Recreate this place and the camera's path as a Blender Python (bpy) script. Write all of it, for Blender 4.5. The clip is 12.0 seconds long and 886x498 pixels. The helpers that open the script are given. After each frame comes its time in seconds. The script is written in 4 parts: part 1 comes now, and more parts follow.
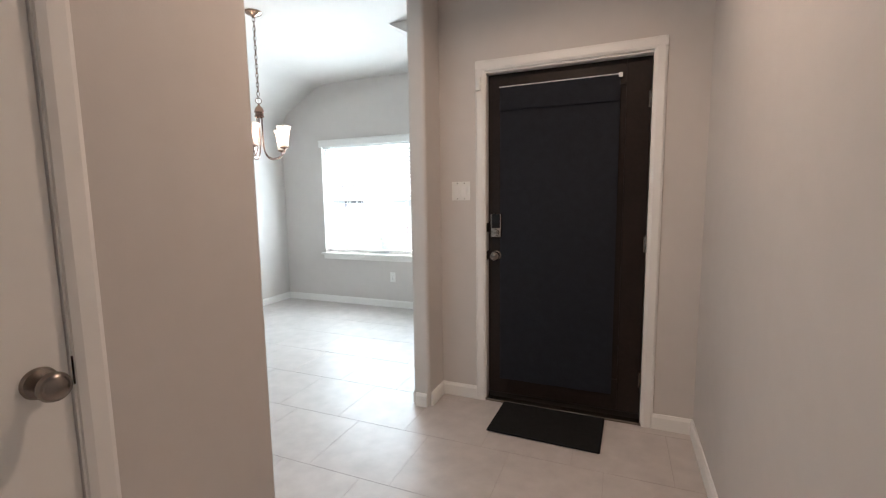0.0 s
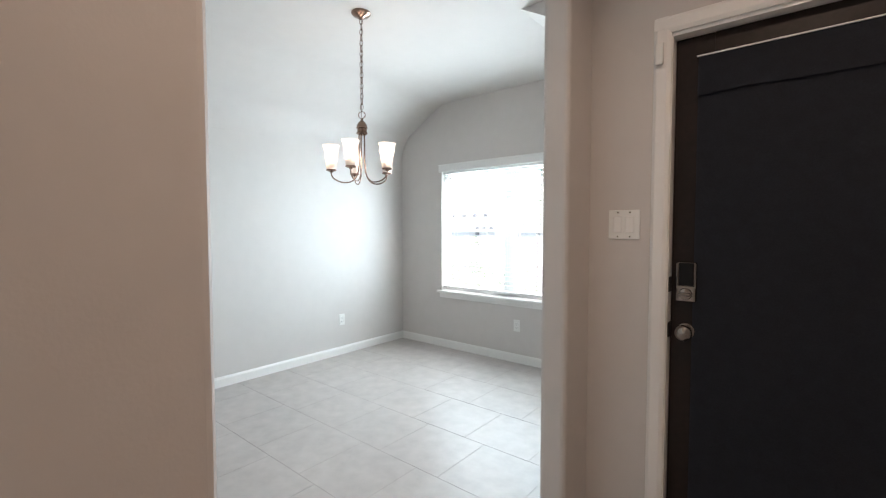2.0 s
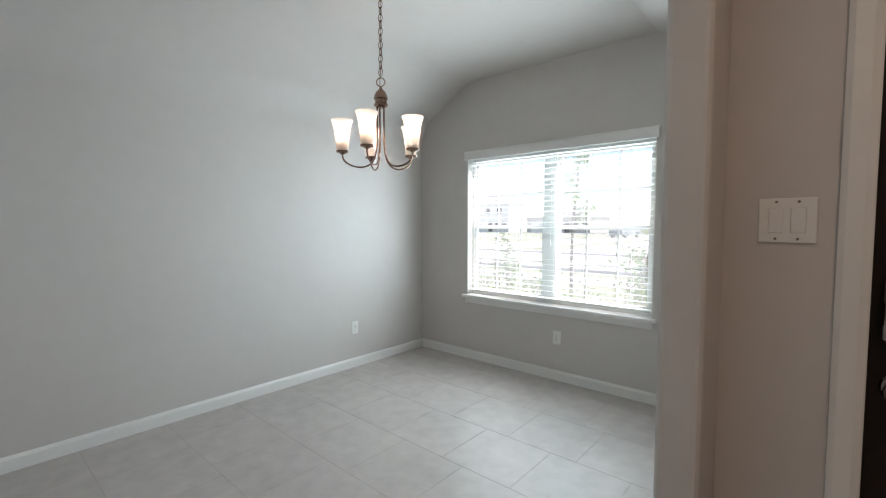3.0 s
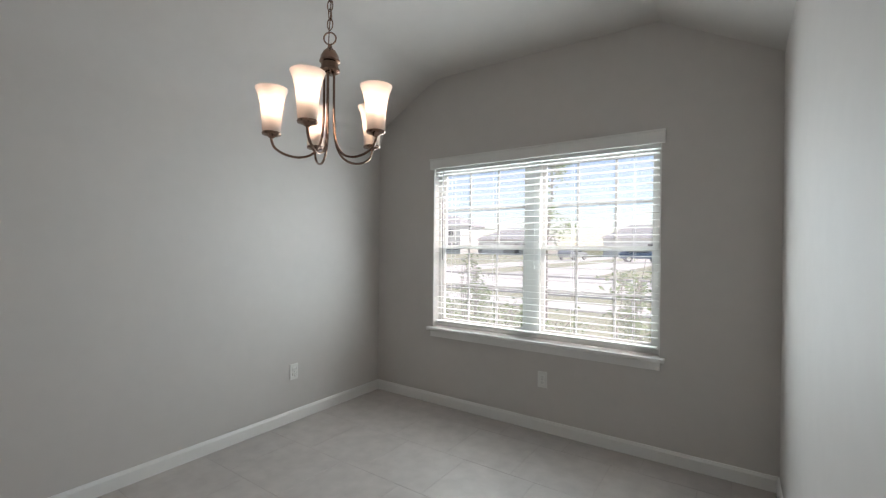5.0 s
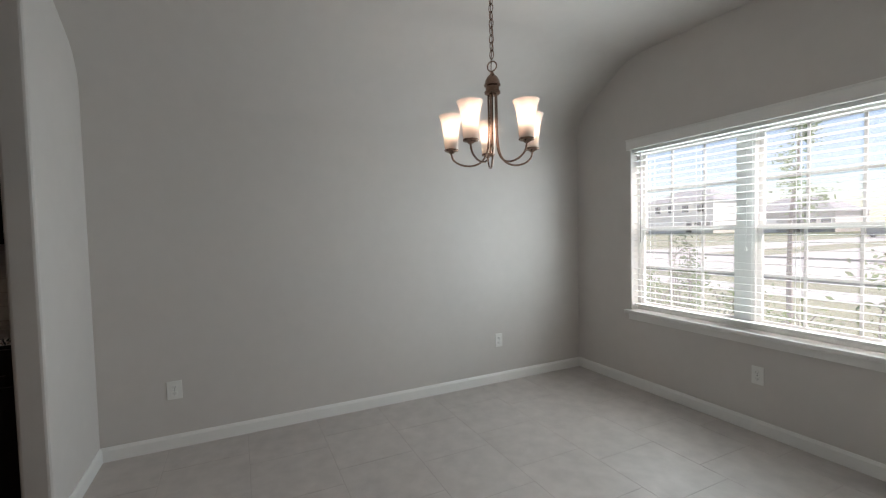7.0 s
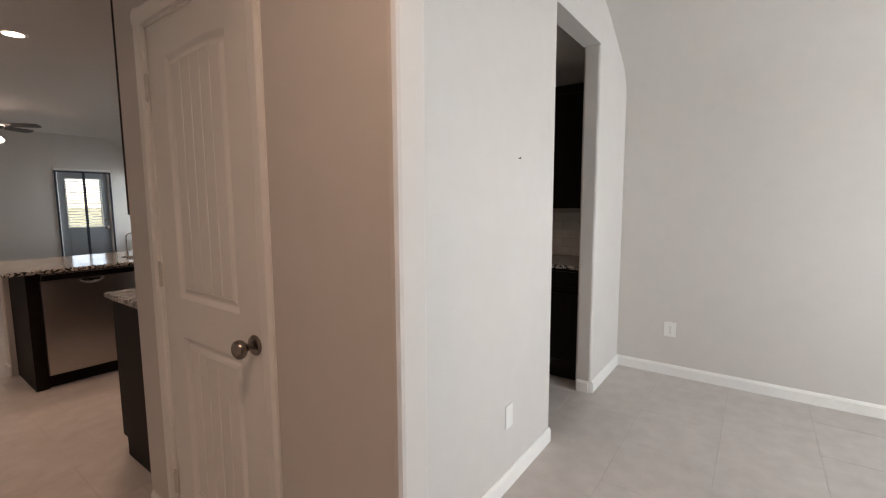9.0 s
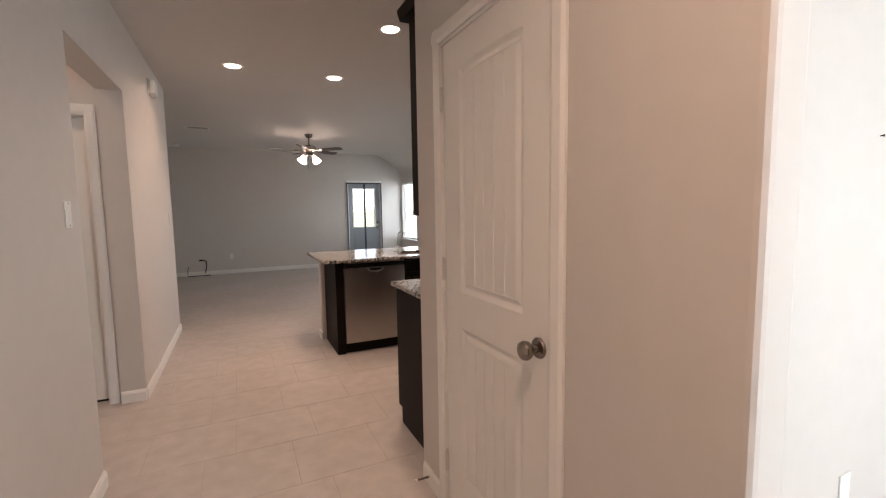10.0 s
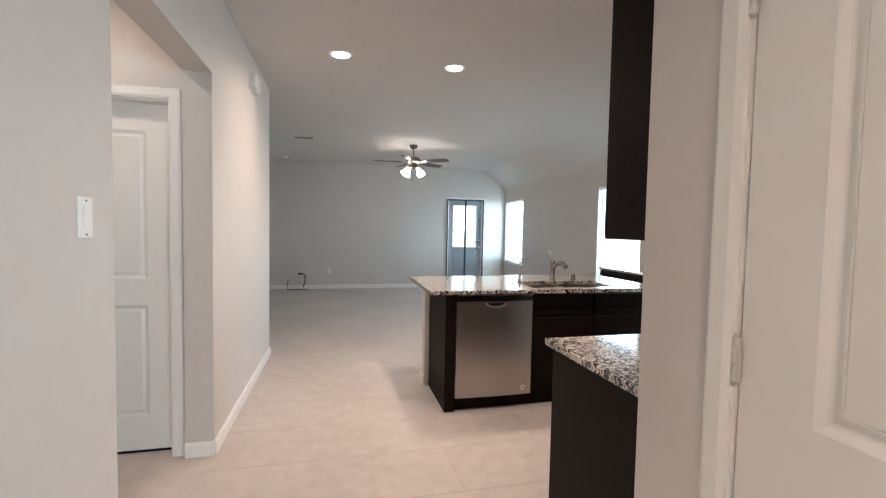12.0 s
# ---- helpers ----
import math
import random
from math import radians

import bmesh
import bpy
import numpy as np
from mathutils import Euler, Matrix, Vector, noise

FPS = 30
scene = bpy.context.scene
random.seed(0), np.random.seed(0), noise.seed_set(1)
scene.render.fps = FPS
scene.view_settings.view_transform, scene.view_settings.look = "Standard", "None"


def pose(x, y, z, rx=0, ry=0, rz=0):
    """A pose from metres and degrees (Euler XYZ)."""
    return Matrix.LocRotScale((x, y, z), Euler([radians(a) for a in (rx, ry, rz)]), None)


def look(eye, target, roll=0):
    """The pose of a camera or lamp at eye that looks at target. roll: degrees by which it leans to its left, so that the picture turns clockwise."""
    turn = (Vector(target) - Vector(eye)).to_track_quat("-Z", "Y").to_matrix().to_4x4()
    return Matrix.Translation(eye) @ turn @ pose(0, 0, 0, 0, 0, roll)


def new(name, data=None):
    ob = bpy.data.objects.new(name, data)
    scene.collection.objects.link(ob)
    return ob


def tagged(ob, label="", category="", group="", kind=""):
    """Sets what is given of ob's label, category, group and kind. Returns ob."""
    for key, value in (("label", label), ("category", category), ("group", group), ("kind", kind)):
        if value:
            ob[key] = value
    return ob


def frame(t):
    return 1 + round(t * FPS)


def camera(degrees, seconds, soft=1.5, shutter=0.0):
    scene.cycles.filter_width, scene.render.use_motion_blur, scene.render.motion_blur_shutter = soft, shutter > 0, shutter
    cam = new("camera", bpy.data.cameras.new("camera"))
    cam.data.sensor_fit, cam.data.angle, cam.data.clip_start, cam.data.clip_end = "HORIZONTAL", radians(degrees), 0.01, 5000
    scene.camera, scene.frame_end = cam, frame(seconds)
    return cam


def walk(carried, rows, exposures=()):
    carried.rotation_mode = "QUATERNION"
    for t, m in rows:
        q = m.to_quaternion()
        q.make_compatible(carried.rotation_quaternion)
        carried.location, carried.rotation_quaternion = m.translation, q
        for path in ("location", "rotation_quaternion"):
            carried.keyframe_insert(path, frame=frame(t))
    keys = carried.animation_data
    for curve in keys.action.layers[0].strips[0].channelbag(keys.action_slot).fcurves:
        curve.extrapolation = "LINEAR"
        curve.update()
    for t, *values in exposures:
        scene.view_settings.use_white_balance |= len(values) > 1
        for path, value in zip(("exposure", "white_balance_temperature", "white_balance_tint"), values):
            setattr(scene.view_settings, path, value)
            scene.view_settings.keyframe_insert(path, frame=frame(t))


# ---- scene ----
cam = camera(91.5, 12.0, 1.2)
PATH = [
    (0, (1.07, 0.296, 1.293), (0.314, 2.134, 1.066), -0.8),
    (0.5, (1.009, 0.443, 1.3), (0.121, 2.227, 1.128), -0.1),
    (1, (0.908, 0.645, 1.32), (-0.08, 2.38, 1.204), 0.2),
    (1.5, (0.799, 0.864, 1.326), (-0.34, 2.506, 1.242), 0.2),
    (2, (0.676, 1.075, 1.325), (-0.592, 2.62, 1.235), 0.0),
    (2.5, (0.421, 1.269, 1.326), (-0.869, 2.795, 1.211), -0.1),
    (2.7, (0.321, 1.334, 1.334), (-0.988, 2.843, 1.214), 0.0),
    (4.3, (-0.141, 1.799, 1.311), (-1.375, 3.363, 1.268), 1.1),
    (4.5, (-0.206, 1.836, 1.311), (-1.402, 3.431, 1.28), 1.0),
    (5, (-0.3, 1.878, 1.315), (-1.433, 3.526, 1.304), 0.5),
    (5.5, (-0.303, 1.873, 1.315), (-1.521, 3.46, 1.29), -0.2),
    (6, (-0.217, 1.876, 1.327), (-1.651, 3.27, 1.295), -1.0),
    (6.5, (-0.035, 1.888, 1.335), (-1.684, 3.017, 1.267), -1.2),
    (6.7, (0.034, 1.876, 1.333), (-1.676, 2.91, 1.262), -1.3),
    (8.3, (0.564, 1.948, 1.368), (-1.374, 1.5, 1.164), -0.5),
    (8.5, (0.615, 1.983, 1.368), (-1.248, 1.29, 1.149), 0.0),
    (9, (0.702, 1.999, 1.374), (-0.903, 0.824, 1.162), -0.3),
    (9.5, (0.763, 1.928, 1.37), (-0.487, 0.38, 1.171), -0.7),
    (10, (0.795, 1.782, 1.36), (-0.055, -0.019, 1.174), -0.9),
    (10.5, (0.806, 1.57, 1.364), (0.255, -0.346, 1.205), -0.7),
    (11, (0.809, 1.37, 1.361), (0.435, -0.59, 1.224), 0.1),
    (11.5, (0.759, 1.097, 1.366), (0.397, -0.867, 1.262), 0.5),
    (12, (0.767, 0.792, 1.348), (0.299, -1.15, 1.254), 1.1),
]
EXPO = [(0.0, 2.98, 6250, 17), (1.0, 2.88, 6250, 16), (1.5, 2.76, 6200, 16), (2.0, 2.62, 6300, 17), (2.7, 2.15, 6350, 16), (4.3, 1.38, 6750, 20), (6.7, 1.38, 6800, 20), (8.3, 1.98, 7000, 23), (9.0, 2.6, 7050, 24), (9.5, 2.9, 7150, 25), (10.0, 3.28, 6950, 24), (10.5, 3.74, 6450, 20), (11.0, 3.9, 6150, 16), (12.0, 3.94, 5950, 13)]
walk(cam, [(t, look(eye, target, roll)) for t, eye, target, roll in PATH], EXPO)

# ---- world and light ----
SUN_EL, SUN_AZ = 45.0, 48.7      # elevation, and degrees from +y towards +x
world = bpy.data.worlds.new("sky")
scene.world = world
world.use_nodes = True
wn = world.node_tree.nodes
sky = wn.new("ShaderNodeTexSky")
sky.sky_type = "NISHITA"
sky.sun_disc = False
sky.dust_density, sky.ozone_density = 0.3, 2.5
sky.sun_elevation, sky.sun_rotation = radians(SUN_EL), radians(SUN_AZ)
wn["Background"].inputs["Strength"].default_value = 0.06
world.node_tree.links.new(sky.outputs["Color"], wn["Background"].inputs["Color"])


def lamp(name, kind, power, colour, place, size=0.1, target=None, tall=0.0):
    data = bpy.data.lights.new(name, kind)
    data.energy, data.color = power, colour
    if kind == "POINT":
        data.shadow_soft_size = size
    if kind == "AREA":
        data.shape, data.size, data.spread = "DISK", size, radians(148)
        if tall:
            data.shape, data.size_y, data.spread = "RECTANGLE", tall, radians(165)
    ob = new(name, data)
    ob.matrix_world = look(place, target) if target else pose(*place)
    return ob


sun = bpy.data.lights.new("sun", "SUN")
sun.energy, sun.angle, sun.color = 3.0, radians(0.5), (1.0, 0.97, 0.93)
sun_ob = new("sun", sun)
ca, sa, ce, se = math.cos(radians(SUN_AZ)), math.sin(radians(SUN_AZ)), math.cos(radians(SUN_EL)), math.sin(radians(SUN_EL))
sun_ob.matrix_world = look((sa * ce * 30, ca * ce * 30, se * 30), (0, 0, 0))

WARM = (1.0, 0.84, 0.69)
CANS = [(0.766, -2.82, 0.8), (-0.178, -2.84, 1.15), (-0.323, -1.46, 1.45), (0.735, 1.75, 1.6), (2.2, -1.35, 0.25)]
CH = (-1.538, 2.94)               # chandelier axis
FAN = (-0.42, -6.35)

# daylight that enters by the windows, set in their openings
DAY = (0.75, 0.955, 1.0)
lamp("sky_light_dining", "AREA", 14.8, DAY, (-1.565, 4.83 + 0.03, 1.32), 1.66, (-1.565, 0, 1.32), 1.26)
for yw in (-8.285, -4.555):
    lamp("sky_light_living", "AREA", 2.9, DAY, (-3.045 - 0.066, yw, 1.315), 0.9, (3, yw, 1.315), 1.34)


# ---- materials ----
def mat(name, colour, rough=0.5, metal=0.0, noise_scale=0.0, noise_amount=0.0, bump=0.0, bump_scale=60.0, spec=0.5, emit=None, power=0.0, coat=0.0, place=False):
    m = bpy.data.materials.new(name)
    m.use_nodes = True
    nt = m.node_tree
    b = nt.nodes["Principled BSDF"]
    b.inputs["Roughness"].default_value, b.inputs["Metallic"].default_value = rough, metal
    b.inputs["Specular IOR Level"].default_value = spec
    b.inputs["Coat Weight"].default_value = coat
    b.inputs["Base Color"].default_value = (*colour, 1)
    co = nt.nodes.new("ShaderNodeTexCoord")
    where = nt.nodes.new("ShaderNodeNewGeometry").outputs["Position"] if place else co.outputs["Object"]
    if noise_amount:
        n1 = nt.nodes.new("ShaderNodeTexNoise")
        n1.inputs["Scale"].default_value, n1.inputs["Detail"].default_value = noise_scale, 5
        n2 = nt.nodes.new("ShaderNodeTexNoise")
        n2.inputs["Scale"].default_value, n2.inputs["Detail"].default_value = noise_scale * 9, 3
        mx = nt.nodes.new("ShaderNodeMath")
        mx.operation = "ADD"
        rp = nt.nodes.new("ShaderNodeMapRange")
        rp.inputs[1].default_value, rp.inputs[2].default_value = 0.6, 1.4
        rp.inputs[3].default_value, rp.inputs[4].default_value = 1 - noise_amount, 1 + noise_amount
        ml = nt.nodes.new("ShaderNodeVectorMath")
        ml.operation = "SCALE"
        ml.inputs[0].default_value = colour
        for n in (n1, n2):
            nt.links.new(where, n.inputs["Vector"])
        nt.links.new(n1.outputs["Fac"], mx.inputs[0])
        nt.links.new(n2.outputs["Fac"], mx.inputs[1])
        nt.links.new(mx.outputs[0], rp.inputs[0])
        nt.links.new(rp.outputs[0], ml.inputs["Scale"])
        nt.links.new(ml.outputs[0], b.inputs["Base Color"])
    if bump:
        nb = nt.nodes.new("ShaderNodeTexNoise")
        nb.inputs["Scale"].default_value, nb.inputs["Detail"].default_value = bump_scale, 4
        bp = nt.nodes.new("ShaderNodeBump")
        bp.inputs["Strength"].default_value, bp.inputs["Distance"].default_value = bump, 0.002
        nt.links.new(co.outputs["Object"], nb.inputs["Vector"])
        nt.links.new(nb.outputs["Fac"], bp.inputs["Height"])
        nt.links.new(bp.outputs["Normal"], b.inputs["Normal"])
    if emit:
        b.inputs["Emission Color"].default_value = (*emit, 1)
        b.inputs["Emission Strength"].default_value = power
    return m


WALL = mat("wall_paint", (0.60, 0.563, 0.535), 0.62, noise_scale=1.3, noise_amount=0.025, bump=0.12, bump_scale=150)
CEIL = mat("ceiling_paint", (0.61, 0.574, 0.546), 0.75, noise_scale=1.1, noise_amount=0.02, bump=0.3, bump_scale=110)
TRIM = mat("white_trim_paint", (0.80, 0.785, 0.76), 0.33, noise_scale=3, noise_amount=0.012, bump=0.05, bump_scale=40)
DOORW = mat("white_door_paint", (0.78, 0.76, 0.73), 0.36, noise_scale=2, noise_amount=0.015, bump=0.12, bump_scale=35)
TILE = mat("porcelain_tile", (0.49, 0.448, 0.425), 0.41, noise_scale=1.1, noise_amount=0.15, bump=0.05, bump_scale=18, spec=0.32, place=True)
GROUT = mat("grey_grout", (0.455, 0.415, 0.392), 0.85, noise_scale=8, noise_amount=0.1)
ESPRESSO = mat("espresso_wood", (0.010, 0.0065, 0.0055), 0.5, noise_scale=6, noise_amount=0.3, bump=0.1, bump_scale=30, spec=0.09)
DOORDK = mat("dark_stained_door", (0.016, 0.0098, 0.0078), 0.42, noise_scale=5, noise_amount=0.35, bump=0.12, bump_scale=25, spec=0.25)
CLOTH = mat("black_cloth", (0.029, 0.033, 0.046), 0.75, noise_scale=20, noise_amount=0.2, bump=0.5, bump_scale=400, spec=0.35)
RUBBER = mat("black_mat_fibre", (0.012, 0.012, 0.012), 0.95, noise_scale=30, noise_amount=0.3, bump=0.8, bump_scale=300, spec=0.2)
NICKEL = mat("satin_nickel", (0.27, 0.235, 0.21), 0.24, 1.0, noise_scale=8, noise_amount=0.05)
BRONZE = mat("brushed_bronze", (0.29, 0.19, 0.145), 0.17, 1.0, noise_scale=9, noise_amount=0.1)
PALEHINGE = mat("pale_painted_hinge", (0.62, 0.6, 0.57), 0.4, 0.3, noise_scale=10, noise_amount=0.05)
DARKMETAL = mat("dark_metal", (0.03, 0.025, 0.022), 0.4, 0.8)
BRIGHT = mat("satin_chrome", (0.88, 0.88, 0.87), 0.42, 1.0, noise_scale=12, noise_amount=0.03)
CHROME = mat("chrome", (0.82, 0.82, 0.82), 0.2, 1.0)
STEEL = mat("stainless_steel", (0.47, 0.43, 0.405), 0.3, 1.0, noise_scale=4, noise_amount=0.05)
BLACKP = mat("black_plastic", (0.008, 0.008, 0.009), 0.42, noise_scale=20, noise_amount=0.1, spec=0.15)
WHITEP = mat("white_plastic", (0.78, 0.77, 0.74), 0.35)
VINYL = mat("white_vinyl", (0.78, 0.78, 0.76), 0.4)
SLAT = mat("white_blind_slat", (0.80, 0.80, 0.78), 0.45)
WAND = mat("grey_clear_plastic", (0.30, 0.30, 0.29), 0.2, noise_scale=20, noise_amount=0.1)
SUBWAY = mat("white_glazed_tile", (0.62, 0.60, 0.57), 0.15, noise_scale=5, noise_amount=0.04)
GREYDOOR = mat("grey_painted_door", (0.24, 0.26, 0.285), 0.5, noise_scale=3, noise_amount=0.05)
FAUCET = mat("brushed_nickel_faucet", (0.36, 0.31, 0.28), 0.22, 1.0, noise_scale=9, noise_amount=0.06)
SMOKE = mat("dark_steel_control_strip", (0.10, 0.085, 0.078), 0.25, 0.9, noise_scale=6, noise_amount=0.06)
FANBLADE = mat("dark_walnut_blade", (0.028, 0.02, 0.016), 0.4, noise_scale=6, noise_amount=0.3)


def granite():
    m = mat("speckled_granite", (0.5, 0.46, 0.42), 0.12)
    nt = m.node_tree
    b = nt.nodes["Principled BSDF"]
    co = nt.nodes.new("ShaderNodeTexCoord")
    v = nt.nodes.new("ShaderNodeTexNoise")
    v.inputs["Scale"].default_value, v.inputs["Detail"].default_value, v.inputs["Distortion"].default_value = 30, 3, 2.2
    r = nt.nodes.new("ShaderNodeValToRGB")
    e = r.color_ramp.elements
    e[0].position, e[0].color = 0.455, (0.010, 0.009, 0.009, 1)
    e[1].position, e[1].color = 0.50, (0.45, 0.40, 0.36, 1)
    k = e.new(0.575)
    k.color = (0.62, 0.58, 0.53, 1)
    k = e.new(0.64)
    k.color = (0.20, 0.15, 0.12, 1)
    nt.links.new(co.outputs["Object"], v.inputs["Vector"])
    nt.links.new(v.outputs["Fac"], r.inputs["Fac"])
    nt.links.new(r.outputs["Color"], b.inputs["Base Color"])
    return m


GRANITE = granite()


def glass(name, rough=0.0, tint=(1, 1, 1)):
    m = bpy.data.materials.new(name)
    m.use_nodes = True
    nt = m.node_tree
    b = nt.nodes["Principled BSDF"]
    b.inputs["Base Color"].default_value = (*tint, 1)
    b.inputs["Roughness"].default_value = rough
    b.inputs["Transmission Weight"].default_value = 1.0
    b.inputs["IOR"].default_value = 1.1 if rough == 0 else 1.3
    return m


GLASS = glass("window_glass")


def hazed_glass():
    """Clear glass with a pale uneven veil mixed in, standing for the window's glare."""
    m = glass("hazed_window_glass")
    nt = m.node_tree
    haze = nt.nodes.new("ShaderNodeBsdfTranslucent")
    haze.inputs["Color"].default_value = (0.85, 0.86, 0.86, 1)
    n = nt.nodes.new("ShaderNodeTexNoise")
    n.inputs["Scale"].default_value, n.inputs["Detail"].default_value = 4, 4
    rp = nt.nodes.new("ShaderNodeMapRange")
    rp.inputs[3].default_value, rp.inputs[4].default_value = 0.09, 0.15
    mx = nt.nodes.new("ShaderNodeMixShader")
    nt.links.new(n.outputs["Fac"], rp.inputs[0])
    nt.links.new(rp.outputs[0], mx.inputs[0])
    nt.links.new(nt.nodes["Principled BSDF"].outputs[0], mx.inputs[1])
    nt.links.new(haze.outputs[0], mx.inputs[2])
    nt.links.new(mx.outputs[0], nt.nodes["Material Output"].inputs["Surface"])
    return m


HAZED = hazed_glass()
BULB = mat("lit_bulb", (1, 0.9, 0.75), 0.5, emit=(1.0, 0.86, 0.68), power=4.5)
CANLENS = mat("lit_can_lens", (1, 0.95, 0.9), 0.5, emit=(1.0, 0.86, 0.70), power=7)
FANGLASS = mat("lit_fan_glass", (1, 0.95, 0.9), 0.5, emit=(1.0, 0.88, 0.74), power=1.9)


def frosted():
    m = bpy.data.materials.new("frosted_shade_glass")
    m.use_nodes = True
    nt = m.node_tree
    nt.nodes.remove(nt.nodes["Principled BSDF"])
    out = nt.nodes["Material Output"]
    t, d, g, a, c = (nt.nodes.new(k) for k in ("ShaderNodeBsdfTranslucent", "ShaderNodeBsdfDiffuse", "ShaderNodeBsdfGlossy", "ShaderNodeMixShader", "ShaderNodeMixShader"))
    t.inputs["Color"].default_value, d.inputs["Color"].default_value = (0.96, 0.89, 0.84, 1), (0.87, 0.80, 0.76, 1)
    g.inputs["Roughness"].default_value = 0.3
    a.inputs[0].default_value, c.inputs[0].default_value = 0.45, 0.06
    nt.links.new(t.outputs[0], a.inputs[1])
    nt.links.new(d.outputs[0], a.inputs[2])
    nt.links.new(a.outputs[0], c.inputs[1])
    nt.links.new(g.outputs[0], c.inputs[2])
    clear, last = nt.nodes.new("ShaderNodeBsdfTransparent"), nt.nodes.new("ShaderNodeMixShader")
    last.inputs[0].default_value = 0.22
    nt.links.new(c.outputs[0], last.inputs[1])
    nt.links.new(clear.outputs[0], last.inputs[2])
    nt.links.new(last.outputs[0], out.inputs["Surface"])
    return m


FROST = frosted()


# ---- building helpers ----
def box(bm, x0, x1, y0, y1, z0, z1):
    m = Matrix.Translation(((x0 + x1) / 2, (y0 + y1) / 2, (z0 + z1) / 2)) @ Matrix.Diagonal((abs(x1 - x0), abs(y1 - y0), abs(z1 - z0), 1))
    return bmesh.ops.create_cube(bm, size=1.0, matrix=m)["verts"]


def boxes(*some):
    bm = bmesh.new()
    for b in some:
        box(bm, *b)
    return bm


def bevelled(bm, width, segments=2, pick=None):
    edges = [e for e in bm.edges if pick is None or pick(e)]
    bmesh.ops.bevel(bm, geom=edges, offset=width, segments=segments, affect="EDGES", profile=0.5)
    return bm


def rbox(x0, x1, y0, y1, z0, z1, r=0.004, segments=2):
    return bevelled(boxes((x0, x1, y0, y1, z0, z1)), r, segments)


def upright(e):
    a, b = e.verts
    return abs(a.co.x - b.co.x) < 1e-5 and abs(a.co.y - b.co.y) < 1e-5


def lathe(profile, steps=24, at=(0, 0, 0)):
    """A turned body about z from (radius, height) pairs."""
    bm = bmesh.new()
    rings = []
    for r, z in profile:
        rings.append([bm.verts.new((at[0] + r * math.cos(i * math.tau / steps), at[1] + r * math.sin(i * math.tau / steps), at[2] + z)) for i in range(steps)])
    for a, b in zip(rings, rings[1:]):
        for i in range(steps):
            bm.faces.new((a[i], a[(i + 1) % steps], b[(i + 1) % steps], b[i]))
    for ring, flip in ((rings[0], True), (rings[-1], False)):
        if (Vector(ring[0].co) - Vector(ring[steps // 2].co)).length > 1e-4:
            bm.faces.new(ring[::-1] if flip else ring)
    return bm


def tube(points, radius, sides=8):
    """A bent rod through points."""
    bm = bmesh.new()
    pts = [Vector(p) for p in points]
    rings = []
    up = Vector((0.13, 0.31, 0.94))
    for i, p in enumerate(pts):
        d = (pts[min(i + 1, len(pts) - 1)] - pts[max(i - 1, 0)]).normalized()
        a = d.cross(up)
        a = (a if a.length > 0.05 else d.cross(Vector((1, 0, 0)))).normalized()
        b = d.cross(a)
        r = radius(i / (len(pts) - 1)) if callable(radius) else radius
        rings.append([bm.verts.new(p + r * (math.cos(k * math.tau / sides) * a + math.sin(k * math.tau / sides) * b)) for k in range(sides)])
    for a, b in zip(rings, rings[1:]):
        for i in range(sides):
            bm.faces.new((a[i], a[(i + 1) % sides], b[(i + 1) % sides], b[i]))
    bm.faces.new(rings[0][::-1])
    bm.faces.new(rings[-1])
    return bm


def prism(outline, axis, lo, hi):
    """A flat outline of 2D points drawn out along an axis."""
    bm = bmesh.new()
    put = {"x": lambda p, h: (h, p[0], p[1]), "y": lambda p, h: (p[0], h, p[1]), "z": lambda p, h: (p[0], p[1], h)}[axis]
    a = [bm.verts.new(put(p, lo)) for p in outline]
    b = [bm.verts.new(put(p, hi)) for p in outline]
    bm.faces.new(a[::-1])
    bm.faces.new(b)
    for i in range(len(a)):
        j = (i + 1) % len(a)
        bm.faces.new((a[i], a[j], b[j], b[i]))
    bmesh.ops.recalc_face_normals(bm, faces=bm.faces)
    return bm


def join(*some):
    out = bmesh.new()
    for bm in some:
        me = bpy.data.meshes.new("joined")
        bm.to_mesh(me)
        bm.free()
        out.from_mesh(me)
        bpy.data.meshes.remove(me)
    return out


def moved(bm, m):
    bmesh.ops.transform(bm, matrix=m, verts=bm.verts)
    return bm


def mesh_of(name, bm, material, smooth=False):
    me = bpy.data.meshes.new(name)
    bmesh.ops.recalc_face_normals(bm, faces=bm.faces)
    bm.to_mesh(me)
    bm.free()
    if smooth:
        me.polygons.foreach_set("use_smooth", [True] * len(me.polygons))
        me.set_sharp_from_angle(angle=radians(40))
    me.materials.append(material)
    return me


def part(name, bm, material, parent, label="", smooth=False):
    ob = new(name, mesh_of(name, bm, material, smooth))
    ob.parent = parent
    if label:
        tagged(ob, label)
    return ob


def solid(name, bm, material, label, category, kind="", group="", smooth=False):
    return tagged(new(name, mesh_of(name, bm, material, smooth)), label, category, group, kind)


def thing(name, label, category, m=None, group="", kind=""):
    ob = new(name)
    ob.empty_display_size = 0.1
    ob.matrix_world = m or Matrix()
    return tagged(ob, label, category, group, kind)


# ---- the setting ----
H = 2.72                          # flat ceiling
W = -3.045                        # outer west wall, inner face
E = 1.47                          # hall's east wall
FY = 2.87                         # front door wall
DY = 4.83                         # dining window wall
SY = 1.085                        # dining's south wall
RY = -8.86                        # living room's rear wall


